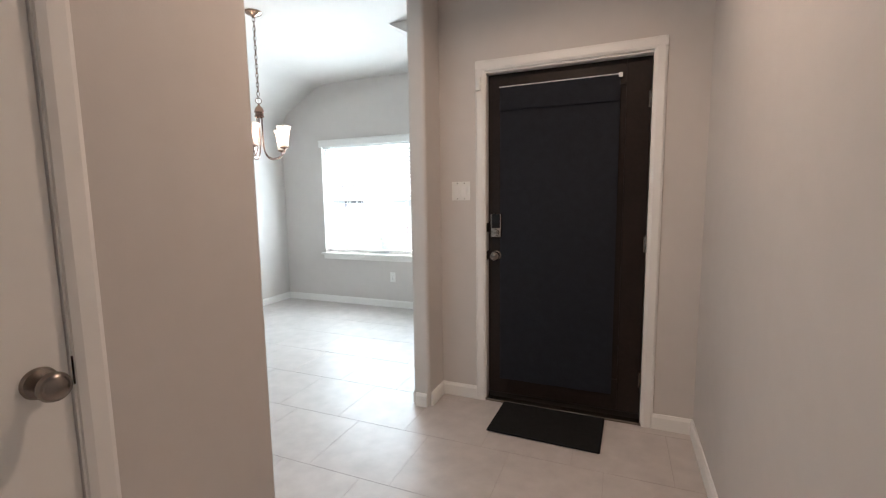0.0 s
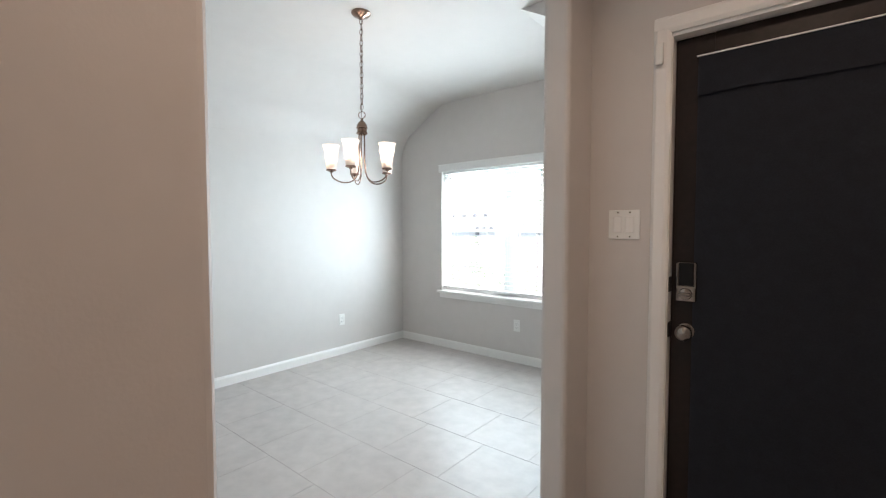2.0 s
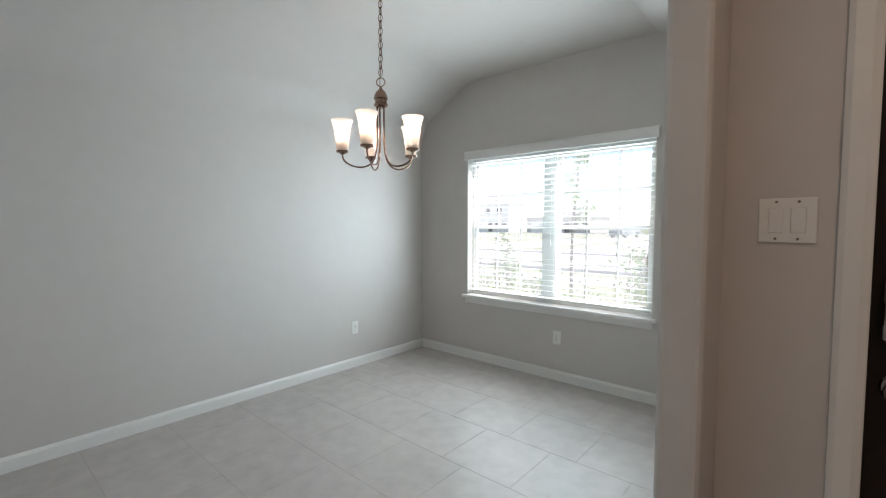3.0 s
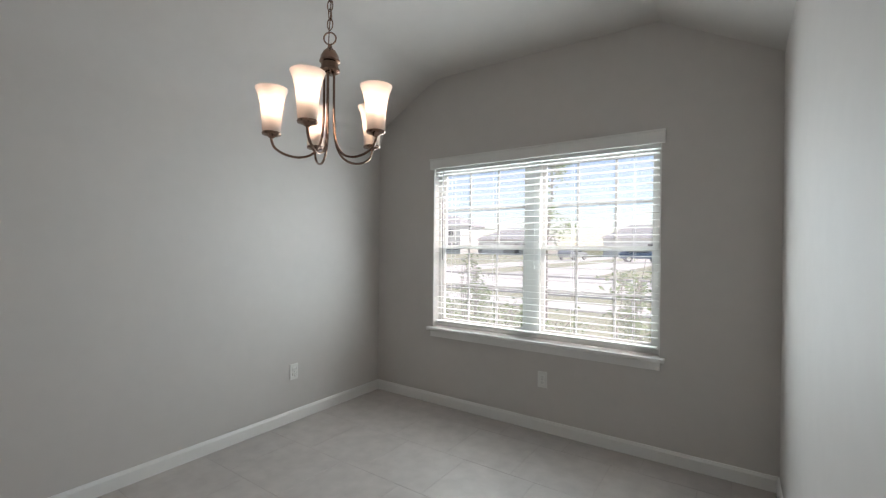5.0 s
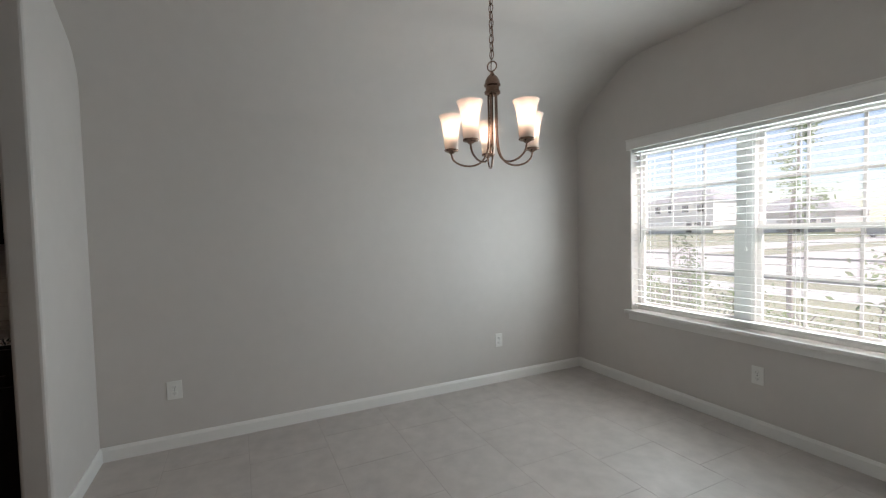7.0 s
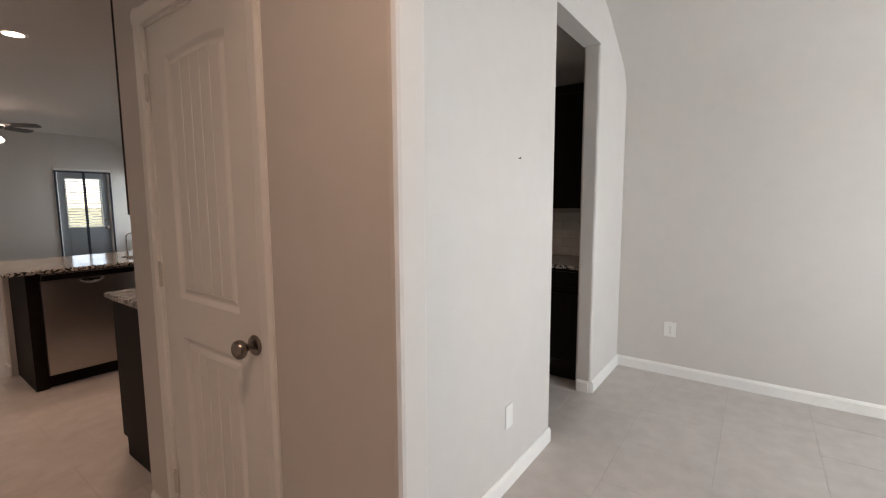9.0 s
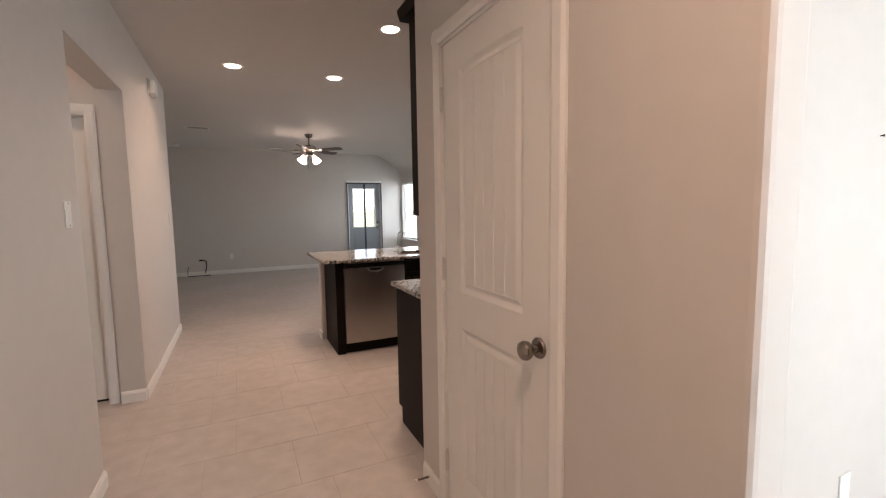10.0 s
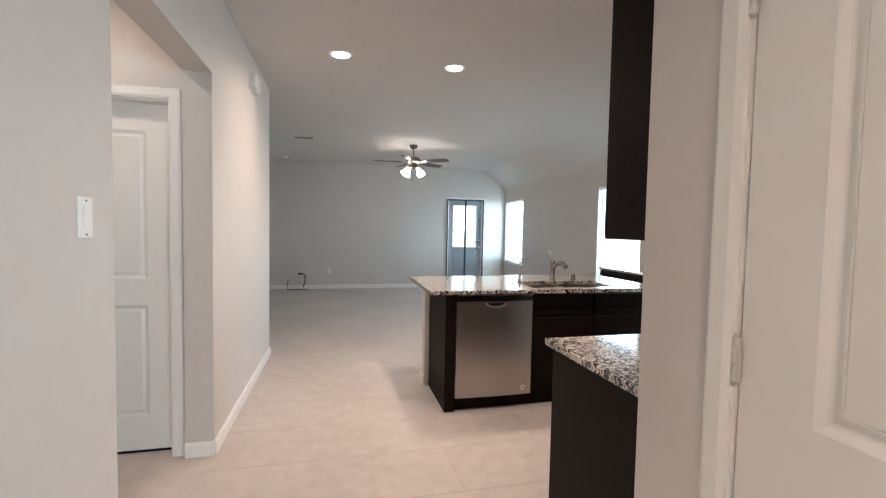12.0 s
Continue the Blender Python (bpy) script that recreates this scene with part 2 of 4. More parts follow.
def grid_wall(fixed, lo, hi, a0, a1, holes, z1=H + 0.06):
    """A wall across axis fixed from lo to hi, along the other axis a0 to a1, with holes (a, b, z, z)."""
    cuts = sorted({a0, a1, *[v for h in holes for v in h[:2]]})
    zs = sorted({0.0, z1, *[v for h in holes for v in h[2:]]})
    bm = bmesh.new()
    for p, q in zip(cuts, cuts[1:]):
        for u, v in zip(zs, zs[1:]):
            if any(h[0] <= p and q <= h[1] and h[2] <= u and v <= h[3] for h in holes):
                continue
            box(bm, *((lo, hi, p, q) if fixed == "x" else (p, q, lo, hi)), u, v)
    bmesh.ops.remove_doubles(bm, verts=bm.verts, dist=1e-5)
    return bm


def setting(name, bm, material, label, category="wall"):
    return solid(name, bm, material, label, category, "structure")


setting("wall_front_entry", grid_wall("y", FY, FY + 0.15, 0.0, E + 0.15, [(0.285, 1.225, 0, 2.055)]), WALL, "greige painted wall with the dark front door")
setting("wall_dining_east", bevelled(boxes((-0.11, 0.0, 2.645, DY + 0.15, 0, H + 0.06)), 0.02, 3, upright), WALL, "greige painted stub wall with rounded corner")
setting("wall_pantry_east", grid_wall("x", -0.115, 0.0, -0.055, 0.95, [(0.09, 0.83, 0, 2.045)]), WALL, "greige painted pantry wall with a white door")
setting("wall_pantry_jamb", bevelled(boxes((-0.115, 0.0, 0.95, 1.36, 0, H + 0.06)), 0.02, 3, lambda e: upright(e) and e.verts[0].co.y > 1.3), WALL, "greige painted wall end with rounded corner")
setting("wall_header_dining", boxes((-0.1085, -0.0015, 1.34, 2.665, 2.44, H + 0.06)), WALL, "greige painted header over the dining opening")
setting("wall_pantry_north", bevelled(boxes((-1.58, -0.115, 0.97, SY, 0, H + 0.06)), 0.018, 3, lambda e: upright(e) and e.verts[0].co.x < -1.5), WALL, "pale greige wall of the dining room beside the kitchen opening")
setting("wall_kitchen_header", boxes((-2.36, -1.56, 0.97, SY - 0.001, 2.42, H + 0.06)), WALL, "greige painted header over the kitchen opening")
setting("wall_kitchen_pier", bevelled(boxes((W - 0.05, -2.34, 0.97, SY, 0, H + 0.06)), 0.018, 3, lambda e: upright(e) and e.verts[0].co.x > -2.5), WALL, "greige painted pier beside the kitchen opening")
setting("wall_pantry_south", boxes((-1.58, 0.0, -0.17, -0.055, 0, H + 0.06)), WALL, "greige painted kitchen side of the pantry")
setting("wall_pantry_west", boxes((-1.58, -1.465, -0.055, 0.97, 0, H + 0.06)), WALL, "greige painted west side of the pantry")
WIN1, WIN2 = (-8.77, -7.80, 0.61, 2.02), (-5.04, -4.07, 0.61, 2.02)
setting("wall_west", grid_wall("x", W - 0.15, W, RY - 0.15, DY + 0.15, [WIN1, WIN2]), WALL, "greige painted outer wall of dining room, kitchen and living room")
DWIN = (-2.43, -0.70, 0.64, 1.985)
setting("wall_dining_front", grid_wall("y", DY, DY + 0.15, W, -0.11, [DWIN]), WALL, "greige painted wall with the wide dining window")
setting("wall_hall_east", grid_wall("x", E, E + 0.15, -3.97, FY, [(-1.915, -0.80, 0, 2.20)]), WALL, "pale greige hall wall with an opening")
setting("wall_alcove_north", boxes((E + 0.15, 3.0, -0.80, -0.68, 0, H + 0.06)), WALL, "greige painted alcove wall")
setting("wall_alcove_south", grid_wall("y", -2.07, -1.95, E + 0.15, 3.0, [(1.685, 2.465, 0, 2.045)]), WALL, "greige painted alcove wall with a white door")
setting("wall_alcove_east", boxes((3.0, 3.12, -2.07, -0.68, 0, H + 0.06)), WALL, "greige painted alcove wall")
setting("wall_living_north", boxes((E + 0.15, 3.3, -3.97, -3.85, 0, H + 0.06)), WALL, "greige painted living room wall")
setting("wall_living_east", boxes((3.3, 3.42, RY - 0.15, -3.85, 0, H + 0.06)), WALL, "greige painted living room wall")
XD = (-2.49, -1.66, 0, 2.03)
setting("wall_living_rear", grid_wall("y", RY - 0.15, RY, W, 3.3, [XD]), WALL, "greige painted rear wall with the patio door")
setting("wall_bedroom_back", boxes((E + 0.15, 3.12, -3.85, -3.75, 0, H + 0.06)), WALL, "plain wall behind the alcove door")


# ceilings: flat, with a slope down to the outer wall, and a hip over the dining room's east side
def slab(outline, axis, lo, hi):
    return prism(outline, axis, lo, hi)


setting("ceiling_main", boxes((-2.30, 3.42, RY - 0.15, DY + 0.15, H, H + 0.12)), CEIL, "flat pale ceiling", "ceiling")
def eased(p, c, q, n=8):
    """Points of a smooth bend from p to q by way of the corner c."""
    return [tuple((1 - f) ** 2 * p[d] + 2 * f * (1 - f) * c[d] + f * f * q[d] for d in (0, 1)) for f in [i / n for i in range(n + 1)]]


rise = (H - 2.36) / (-2.42 - W)
curve = eased((-2.30, H), (-2.42, H), (-2.52, H - 0.10 * rise)) + eased((W + 0.16, 2.36 + 0.16 * rise), (W, 2.36), (W + 0.001, 2.16))
solid("ceiling_slope_west", slab(curve + [(W - 0.03, 2.16), (W - 0.03, H + 0.12), (-2.30, H + 0.12)], "y", RY - 0.1, DY + 0.1), WALL, "sloping pale ceiling along the outer wall", "ceiling", "structure", smooth=True)
setting("ceiling_slope_east", slab([(-0.72, H - 0.001), (-0.11, 2.382), (-0.11, H)], "y", 3.55, DY), CEIL, "sloping pale ceiling over the dining room", "ceiling")


# ---- skirting and casings ----
def skirt(name, x0, x1, y0, y1, side):
    """A baseboard with a sloped top; side is the way it faces."""
    d, h = 0.014, 0.085
    prof = [(0, 0), (d, 0), (d, h - 0.018), (d * 0.45, h), (0, h)]
    s = 1 if side[0] == "+" else -1
    if side[1] == "x":
        bm = prism([(x0 + s * p, z) for p, z in prof], "y", y0, y1)
    else:
        bm = prism([(y0 + s * p, z) for p, z in prof], "x", x0, x1)
    return setting(name, bm, TRIM, "white painted baseboard", "baseboard")


for a in [(W, W, SY, DY, "+x"), (W, -0.11, DY, DY, "-y"), (-0.11, -0.11, 2.665, DY, "-x"), (-1.57, -0.13, SY, SY, "+y"), (W, -2.35, SY, SY, "+y"),
          (-0.093, -0.017, 2.645, 2.645, "-y"), (0, 0, 2.665, FY, "+x"), (0.0, 0.241, FY, FY, "-y"), (1.269, E, FY, FY, "-y"), (E, E, -0.80, FY, "-x"),
          (E, E, -3.97, -1.915, "-x"), (E, E + 0.15, -1.915, -1.915, "+y"), (E, E + 0.15, -0.80, -0.80, "-y"), (0, 0, 0.875, 1.34, "+x"), (0, 0, -0.15, 0.045, "+x"),
          (-0.098, -0.017, 1.36, 1.36, "+y"), (-2.34, -2.34, 0.985, 1.07, "+x"), (-1.58, -1.58, 0.985, 1.07, "-x"), (W, -2.56, RY, RY, "+y"), (-1.59, 3.3, RY, RY, "+y"),
          (W, W, RY, -4.2, "+x"), (E + 0.15, 1.61, -1.95, -1.95, "+y"), (2.54, 3.0, -1.95, -1.95, "+y"), (3.0, 3.0, -1.95, -0.80, "-x"), (E + 0.15, 3.3, -3.97, -3.97, "-y"), (3.3, 3.3, RY, -3.97, "-x")]:
    skirt("baseboard", *a)


def casing(name, width, height, m, board=0.06, depth=0.016, jamb=0.11):
    """Door casing and jambs round an opening, in local x (width) and z, facing local -y; wall front at y 0."""
    t = thing(name, "white painted door casing", "door frame", m, kind="structure")
    w = width / 2
    prof = lambda s: [(0, 0), (0, -depth * 0.6), (board * 0.25, -depth), (board * 0.8, -depth), (board, -depth * 0.55), (board, 0)]
    for s in (-1, 1):
        bm = prism([(s * (w + a - 0.014), b) for a, b in prof(s)], "z", 0, height + board - 0.006)
        part("side_casing", bm, TRIM, t)
        part("jamb", boxes((s * w, s * (w - 0.018), 0.0, jamb, 0, height)), TRIM, t)
    bm = prism([(b, height + a - 0.006) for a, b in prof(1)], "x", -w - board + 0.015, w + board - 0.015)
    part("head_casing", moved(bm, Matrix.Translation((0, -0.0006, 0.0006))), TRIM, t)
    part("head_jamb", boxes((-w + 0.018, w - 0.018, 0.0, jamb, height - 0.018, height)), TRIM, t)
    return t


FACE = {"-y": 0, "+x": 90, "+y": 180, "-x": -90}
casing("door_frame_entry", 0.94, 2.055, pose(0.755, FY, 0))
casing("door_frame_pantry", 0.74, 2.045, pose(0.0, 0.46, 0, 0, 0, 90))
casing("door_frame_alcove", 0.78, 2.045, pose(2.075, -1.95, 0, 0, 0, 180))


# ---- knobs, hinges, plates ----
def knob(parent, m, egg=1.0, name="knob"):
    """A round door knob on a rose, pointing along local -y."""
    prof = [(0.0, 0.0), (0.032, 0.0), (0.033, 0.004), (0.029, 0.010), (0.013, 0.013), (0.011, 0.030), (0.017, 0.036), (0.027, 0.043), (0.030, 0.054), (0.027, 0.064), (0.018, 0.070), (0.0, 0.072)]
    bm = moved(lathe(prof), pose(0, 0, 0, 90, 0, 0))
    for v in bm.verts:
        if v.co.y < -0.03:
            v.co.x *= egg
    return part(name, moved(bm, m), NICKEL, parent, "satin nickel knob", True)


def hinge(parent, m, material=NICKEL):
    """A butt hinge: five knuckles with fine gaps, ball tips and two leaves."""
    prof = [(0.0, -0.052), (0.004, -0.051), (0.0055, -0.048), (0.004, -0.0455)]
    for k in range(5):
        z = -0.045 + k * 0.018
        prof += [(0.005, z), (0.0072, z + 0.0008), (0.0072, z + 0.0172), (0.005, z + 0.018)]
    prof += [(0.004, 0.0455), (0.0055, 0.048), (0.004, 0.051), (0.0, 0.052)]
    bm = join(lathe(prof, 12), boxes((-0.012, -0.004, -0.001, 0.002, -0.044, 0.044)), boxes((0.004, 0.012, -0.001, 0.002, -0.044, 0.044)))
    return part("hinge", moved(bm, m), material, parent, smooth=True)


def panel_door(parent, width, height, splits, arch, planks, material, thick=0.035, stile=0.138):
    """A moulded two-panel door leaf in local x (0 to width) and z, face towards local -y at y 0."""
    st = stile
    bm = boxes((0, width, 0.011, thick, 0, height))
    ins = []
    for z0, z1, top in splits:
        ins.append((st, width - st, z0, z1, top if arch else 0.0))
    # stiles and rails
    box(bm, 0, st, 0, 0.0108, 0, height)
    box(bm, width - st, width, 0, 0.0108, 0, height)
    bands = [0.0] + [v for i in ins for v in (i[2], i[3])] + [height]
    pieces = [bm]
    for k in range(0, len(bands), 2):
        lo, hi = bands[k], bands[k + 1]
        rise = 0.0
        if k and ins[k // 2 - 1][4]:
            rise = ins[k // 2 - 1][4]
        if rise:
            n = 14
            low = [(st + (width - 2 * st) * i / n, lo - rise + rise * math.sin(math.pi * i / n) ** 0.8) for i in range(n + 1)]
            pieces.append(prism(low + [(width - st, hi), (st, hi)], "y", 0, 0.0108))
        else:
            pieces.append(boxes((st, width - st, 0, 0.0108, lo, hi)))
    leaf = part("leaf", join(*pieces), material, parent)
    for x0, x1, z0, z1, rise in ins:
        n = 14 if rise else 1
        top = [(x0 + (x1 - x0) * i / n, (z1 - rise + rise * math.sin(math.pi * i / n) ** 0.8) if rise else z1) for i in range(n, -1, -1)]
        loop = [(x0, z0), (x1, z0)] + top
        cx, cz = (x0 + x1) / 2, (z0 + z1) / 2
        def inset(d):
            return [(cx + (x - cx) * (1 - 2 * d / (x1 - x0)), cz + (z - cz) * (1 - 2 * d / (z1 - z0))) for x, z in loop]
        mould = bmesh.new()
        # a moulded hollow round a raised field
        hollow = [(0.0, 0.0002), (0.004, 0.002), (0.016, 0.0088), (0.020, 0.0100), (0.024, 0.0098), (0.036, 0.0042), (0.040, 0.0034)]
        rings = [[mould.verts.new((x, y, z)) for x, z in inset(d)] for d, y in hollow + ([(0.0415, 0.0056)] if planks else [])]
        for a, b in zip(rings, rings[1:]):
            for i in range(len(a)):
                j = (i + 1) % len(a)
                mould.faces.new((a[i], a[j], b[j], b[i]))
        mould.faces.new(rings[-1])
        part("panel_moulding", mould, material, parent)
        if planks:
            lw = (x1 - x0 - 0.083) / planks
            for i in range(planks):
                u0, u1 = x0 + 0.0415 + i * lw + (0.0015 if i else 0), x0 + 0.0415 + (i + 1) * lw - (0.0015 if i < planks - 1 else 0)
                zt = (z1 - rise + rise * math.sin(math.pi * ((u0 + u1) / 2 - x0) / (x1 - x0)) ** 0.8 if rise else z1) - 0.0415
                part("plank", bevelled(boxes((u0, u1, 0.0034, 0.0062, z0 + 0.0415, zt)), 0.0014, 1), material, parent)
    return leaf


def plate(label, m, kind, gangs=1, scale=1.0):
    """A wall plate facing local -y: kind 'switch', 'outlet' or 'blank'."""
    t = thing("light_switch" if kind == "switch" else "wall_outlet", label, "switch" if kind == "switch" else "outlet", m)
    w = (0.035 if gangs == 1 else 0.06) * scale
    part("cover_plate", bevelled(boxes((-w, w, -0.006, 0.0, -0.058, 0.058)), 0.0025, 2), WHITEP, t)
    for g in range(gangs):
        x = (g - (gangs - 1) / 2) * 0.046
        if kind == "switch":
            part("rocker", bevelled(moved(boxes((x - 0.0165, x + 0.0165, -0.0095, -0.005, -0.033, 0.033)), pose(0, 0, 0, 2, 0, 0)), 0.002, 1), TRIM, t)
            for s in (-1, 1):
                part("screw", moved(lathe([(0, 0), (0.0035, 0), (0.003, 0.0015), (0, 0.002)], 8), pose(x, -0.006, s * 0.048, 90, 0, 0)), NICKEL, t)
        elif kind == "outlet":
            for s in (-1, 1):
                sock = part("socket", bevelled(boxes((x - 0.017, x + 0.017, -0.0085, -0.005, s * 0.02 - 0.0135, s * 0.02 + 0.0135)), 0.004, 2), WHITEP, t)
                part("slots", boxes((x - 0.0075, x - 0.0055, -0.0089, -0.008, s * 0.02 - 0.003, s * 0.02 + 0.005), (x + 0.0055, x + 0.0075, -0.0089, -0.008, s * 0.02 - 0.003, s * 0.02 + 0.005), (x - 0.002, x + 0.002, -0.0089, -0.008, s * 0.02 - 0.01, s * 0.02 - 0.006)), BLACKP, sock)
            part("screw", moved(lathe([(0, 0), (0.0035, 0), (0.003, 0.0015), (0, 0.002)], 8), pose(x, -0.006, 0, 90, 0, 0)), NICKEL, t)
    return t


# ---- entry hall ----
def front_door():
    t = thing("door_1", "dark-stained front door covered with black cloth, closed", "door", pose(0.305, FY + 0.045, 0.012), kind="structure")
    w, h = 0.90, 2.022
    part("door_leaf", join(rbox(0, 0.125, 0, 0.044, 0, h), rbox(w - 0.125, w, 0, 0.044, 0, h), boxes((0.125, w - 0.125, 0.001, 0.043, h - 0.13, h)), boxes((0.125, w - 0.125, 0.001, 0.043, 0, 0.22)), boxes((0.125, w - 0.125, 0.012, 0.032, 0.22, h - 0.13))), DOORDK, t)
    # the cloth hangs over the glazing with a folded hem at the top
    n, mrows = 26, 40
    bm = bmesh.new()
    rows = []
    for j in range(mrows + 1):
        z = 0.13 + (h - 0.13 - 0.135) * j / mrows
        rows.append([])
        for i in range(n + 1):
            x = 0.075 + (w - 0.23) * i / n
            y = -0.006 - 0.004 * noise.noise((x * 7, z * 2.5, 3)) - 0.002 * math.sin(x * 23 + z)
            rows[-1].append(bm.verts.new((x, y, z)))
    for a, b in zip(rows, rows[1:]):
        for i in range(n):
            bm.faces.new((a[i], a[i + 1], b[i + 1], b[i]))
    bmesh.ops.solidify(bm, geom=bm.faces[:], thickness=0.002)
    part("cloth_cover", bm, CLOTH, t, "black cloth panel", True)
    bm = bmesh.new()
    prev = None
    for i in range(n + 1):
        x = 0.075 + (w - 0.23) * i / n
        dz = 0.008 * noise.noise((x * 6, 1, 7))
        col = [bm.verts.new((x, y, z)) for y, z in ((-0.008, h - 0.08), (-0.014, h - 0.14), (-0.019, h - 0.2 + dz), (-0.015, h - 0.217 + dz), (-0.008, h - 0.213 + dz))]
        if prev:
            for k in range(4):
                bm.faces.new((prev[k], col[k], col[k + 1], prev[k + 1]))
        prev = col
    bmesh.ops.solidify(bm, geom=bm.faces[:], thickness=0.002)
    part("folded_hem", bm, CLOTH, t, smooth=True)
    part("rod", join(boxes((0.07, w - 0.145, -0.014, -0.006, h - 0.0795, h - 0.0755)), boxes((w - 0.165, w - 0.145, -0.016, -0.004, h - 0.095, h - 0.071))), TRIM, t, "thin white rod")
    knob(t, pose(0.055, 0.0, 0.93), name="knob")
    z = 1.042
    lock = part("deadbolt_keypad", join(bevelled(boxes((0.022, 0.088, -0.022, 0.0, z, z + 0.15)), 0.007, 2), bevelled(boxes((0.022, 0.030, -0.031, -0.02, z + 0.05, z + 0.146)), 0.002, 1), bevelled(boxes((0.080, 0.088, -0.031, -0.02, z + 0.05, z + 0.146)), 0.002, 1), bevelled(boxes((0.022, 0.088, -0.031, -0.02, z + 0.002, z + 0.062)), 0.006, 2)), NICKEL, t, "nickel keypad deadbolt")
    part("keypad", bevelled(boxes((0.0305, 0.0795, -0.0265, -0.02, z + 0.062, z + 0.147)), 0.003, 2), BLACKP, lock)
    part("thumb_turn", join(moved(lathe([(0, 0), (0.022, 0), (0.020, 0.006), (0.012, 0.009), (0, 0.009)], 20), pose(0.055, -0.031, z + 0.031, 90, 0, 0)), bevelled(boxes((0.036, 0.074, -0.051, -0.037, z + 0.025, z + 0.037)), 0.003, 1)), NICKEL, lock, smooth=True)
    for z in (0.24, 1.02, 1.80):
        hinge(t, pose(w - 0.001, -0.007, z))
    for z in (0.93, 1.105):
        part("latch_plate", boxes((-0.0035, 0.0015, -0.036, 0.036, z - 0.028, z + 0.028)), DARKMETAL, t)
    part("sweep_or_gap_shade", boxes((0.0, w, -0.006, 0.0, -0.008, 0.035)), DARKMETAL, t)
    return t


front_door()
setting("door_threshold", rbox(0.29, 1.22, FY - 0.01, FY + 0.13, 0.0, 0.016, 0.004), NICKEL, "metal threshold under the front door", "threshold")
# unseen panel added outside, closing off the gaps round the front door
setting("door_backing", boxes((0.2, 1.3, FY + 0.16, FY + 0.2, 0, 2.15)), DOORDK, "unseen dark backing added behind the front door", "door")
t = thing("door_sensor", "small white contact sensor on the door casing", "sensor", pose(0.262, FY - 0.016, 1.975))
part("body", bevelled(boxes((-0.014, 0.014, -0.016, 0.0, -0.04, 0.04)), 0.004, 2), WHITEP, t)
part("magnet", bevelled(boxes((0.03, 0.04, 0.038, 0.05, -0.025, 0.025)), 0.003, 2), WHITEP, t)
bm = rbox(-0.30, 0.30, -0.185, 0.185, 0.0, 0.009, 0.003, 1)
t = thing("door_mat", "black ribbed mat lying before the front door", "mat", pose(0.715, 2.675, 0.0042, 0, 0, -1.5))
part("mat_body", bm, RUBBER, t)
plate("white double rocker switch beside the front door", pose(0.14, FY, 1.345), "switch", 2)
plate("white single rocker switch on the hall wall", pose(E, -0.635, 1.36, 0, 0, -90), "switch", 1)


def pantry_door():
    t = thing("door_2", "white two-panel plank-style pantry door, closed", "door", pose(-0.006, 0.112, 0.012, 0, 0, 90), kind="structure")
    panel_door(t, 0.697, 2.022, [(0.20, 0.86, 0.0), (1.01, 1.90, 0.012)], True, 5, DOORW)
    knob(t, pose(0.645, 0.0, 0.925), 1.0)
    for z in (0.22, 1.09, 1.80):
        hinge(t, pose(-0.004, -0.009, z), PALEHINGE)
    part("latch_plate", boxes((0.697, 0.699, 0.004, 0.03, 0.895, 0.955)), DARKMETAL, t)
    part("strike_plate", boxes((0.7005, 0.716, -0.0075, 0.03, 0.90, 0.962)), DARKMETAL, t, "dark metal strike plate")
    return t


pantry_door()
t = thing("door_stop", "spring door stop on the baseboard", "door stop", pose(0.014, -0.07, 0.05, 0, 90, 0))
part("spring", lathe([(0, 0)] + [(0.005 + 0.0012 * math.sin(k * 1.9), 0.003 + k * 0.0022) for k in range(28)] + [(0, 0.066)], 10), NICKEL, t)
part("tip", lathe([(0, 0.064), (0.008, 0.064), (0.008, 0.076), (0, 0.078)], 10), WHITEP, t)

# alcove door
t = thing("door_3", "white two-panel bedroom door in the alcove, closed", "door", pose(2.445, -2.03, 0.014, 0, 0, 180), kind="structure")
panel_door(t, 0.74, 2.012, [(0.20, 0.86, 0.0), (1.01, 1.86, 0.0)], False, 0, DOORW)
knob(t, pose(0.06, 0.0, 0.92))
# black strip filling the gap under the leaf, in place of its shade
part("sweep_or_gap_shade", boxes((0.0, 0.74, -0.004, 0.03, -0.013, 0.0)), BLACKP, t)

t = thing("door_chime", "white door chime box high on the hall wall", "door chime", pose(E, -3.05, 2.50, 0, 0, -90))
part("back_plate", bevelled(boxes((-0.10, 0.10, -0.012, 0.0, -0.07, 0.07)), 0.003, 1), WHITEP, t)
part("cover", bevelled(boxes((-0.092, 0.092, -0.055, -0.012, -0.062, 0.062)), 0.012, 3), WHITEP, t)
plate("white switch near the end of the hall wall", pose(E, -3.72, 1.30, 0, 0, -90), "switch", 1)

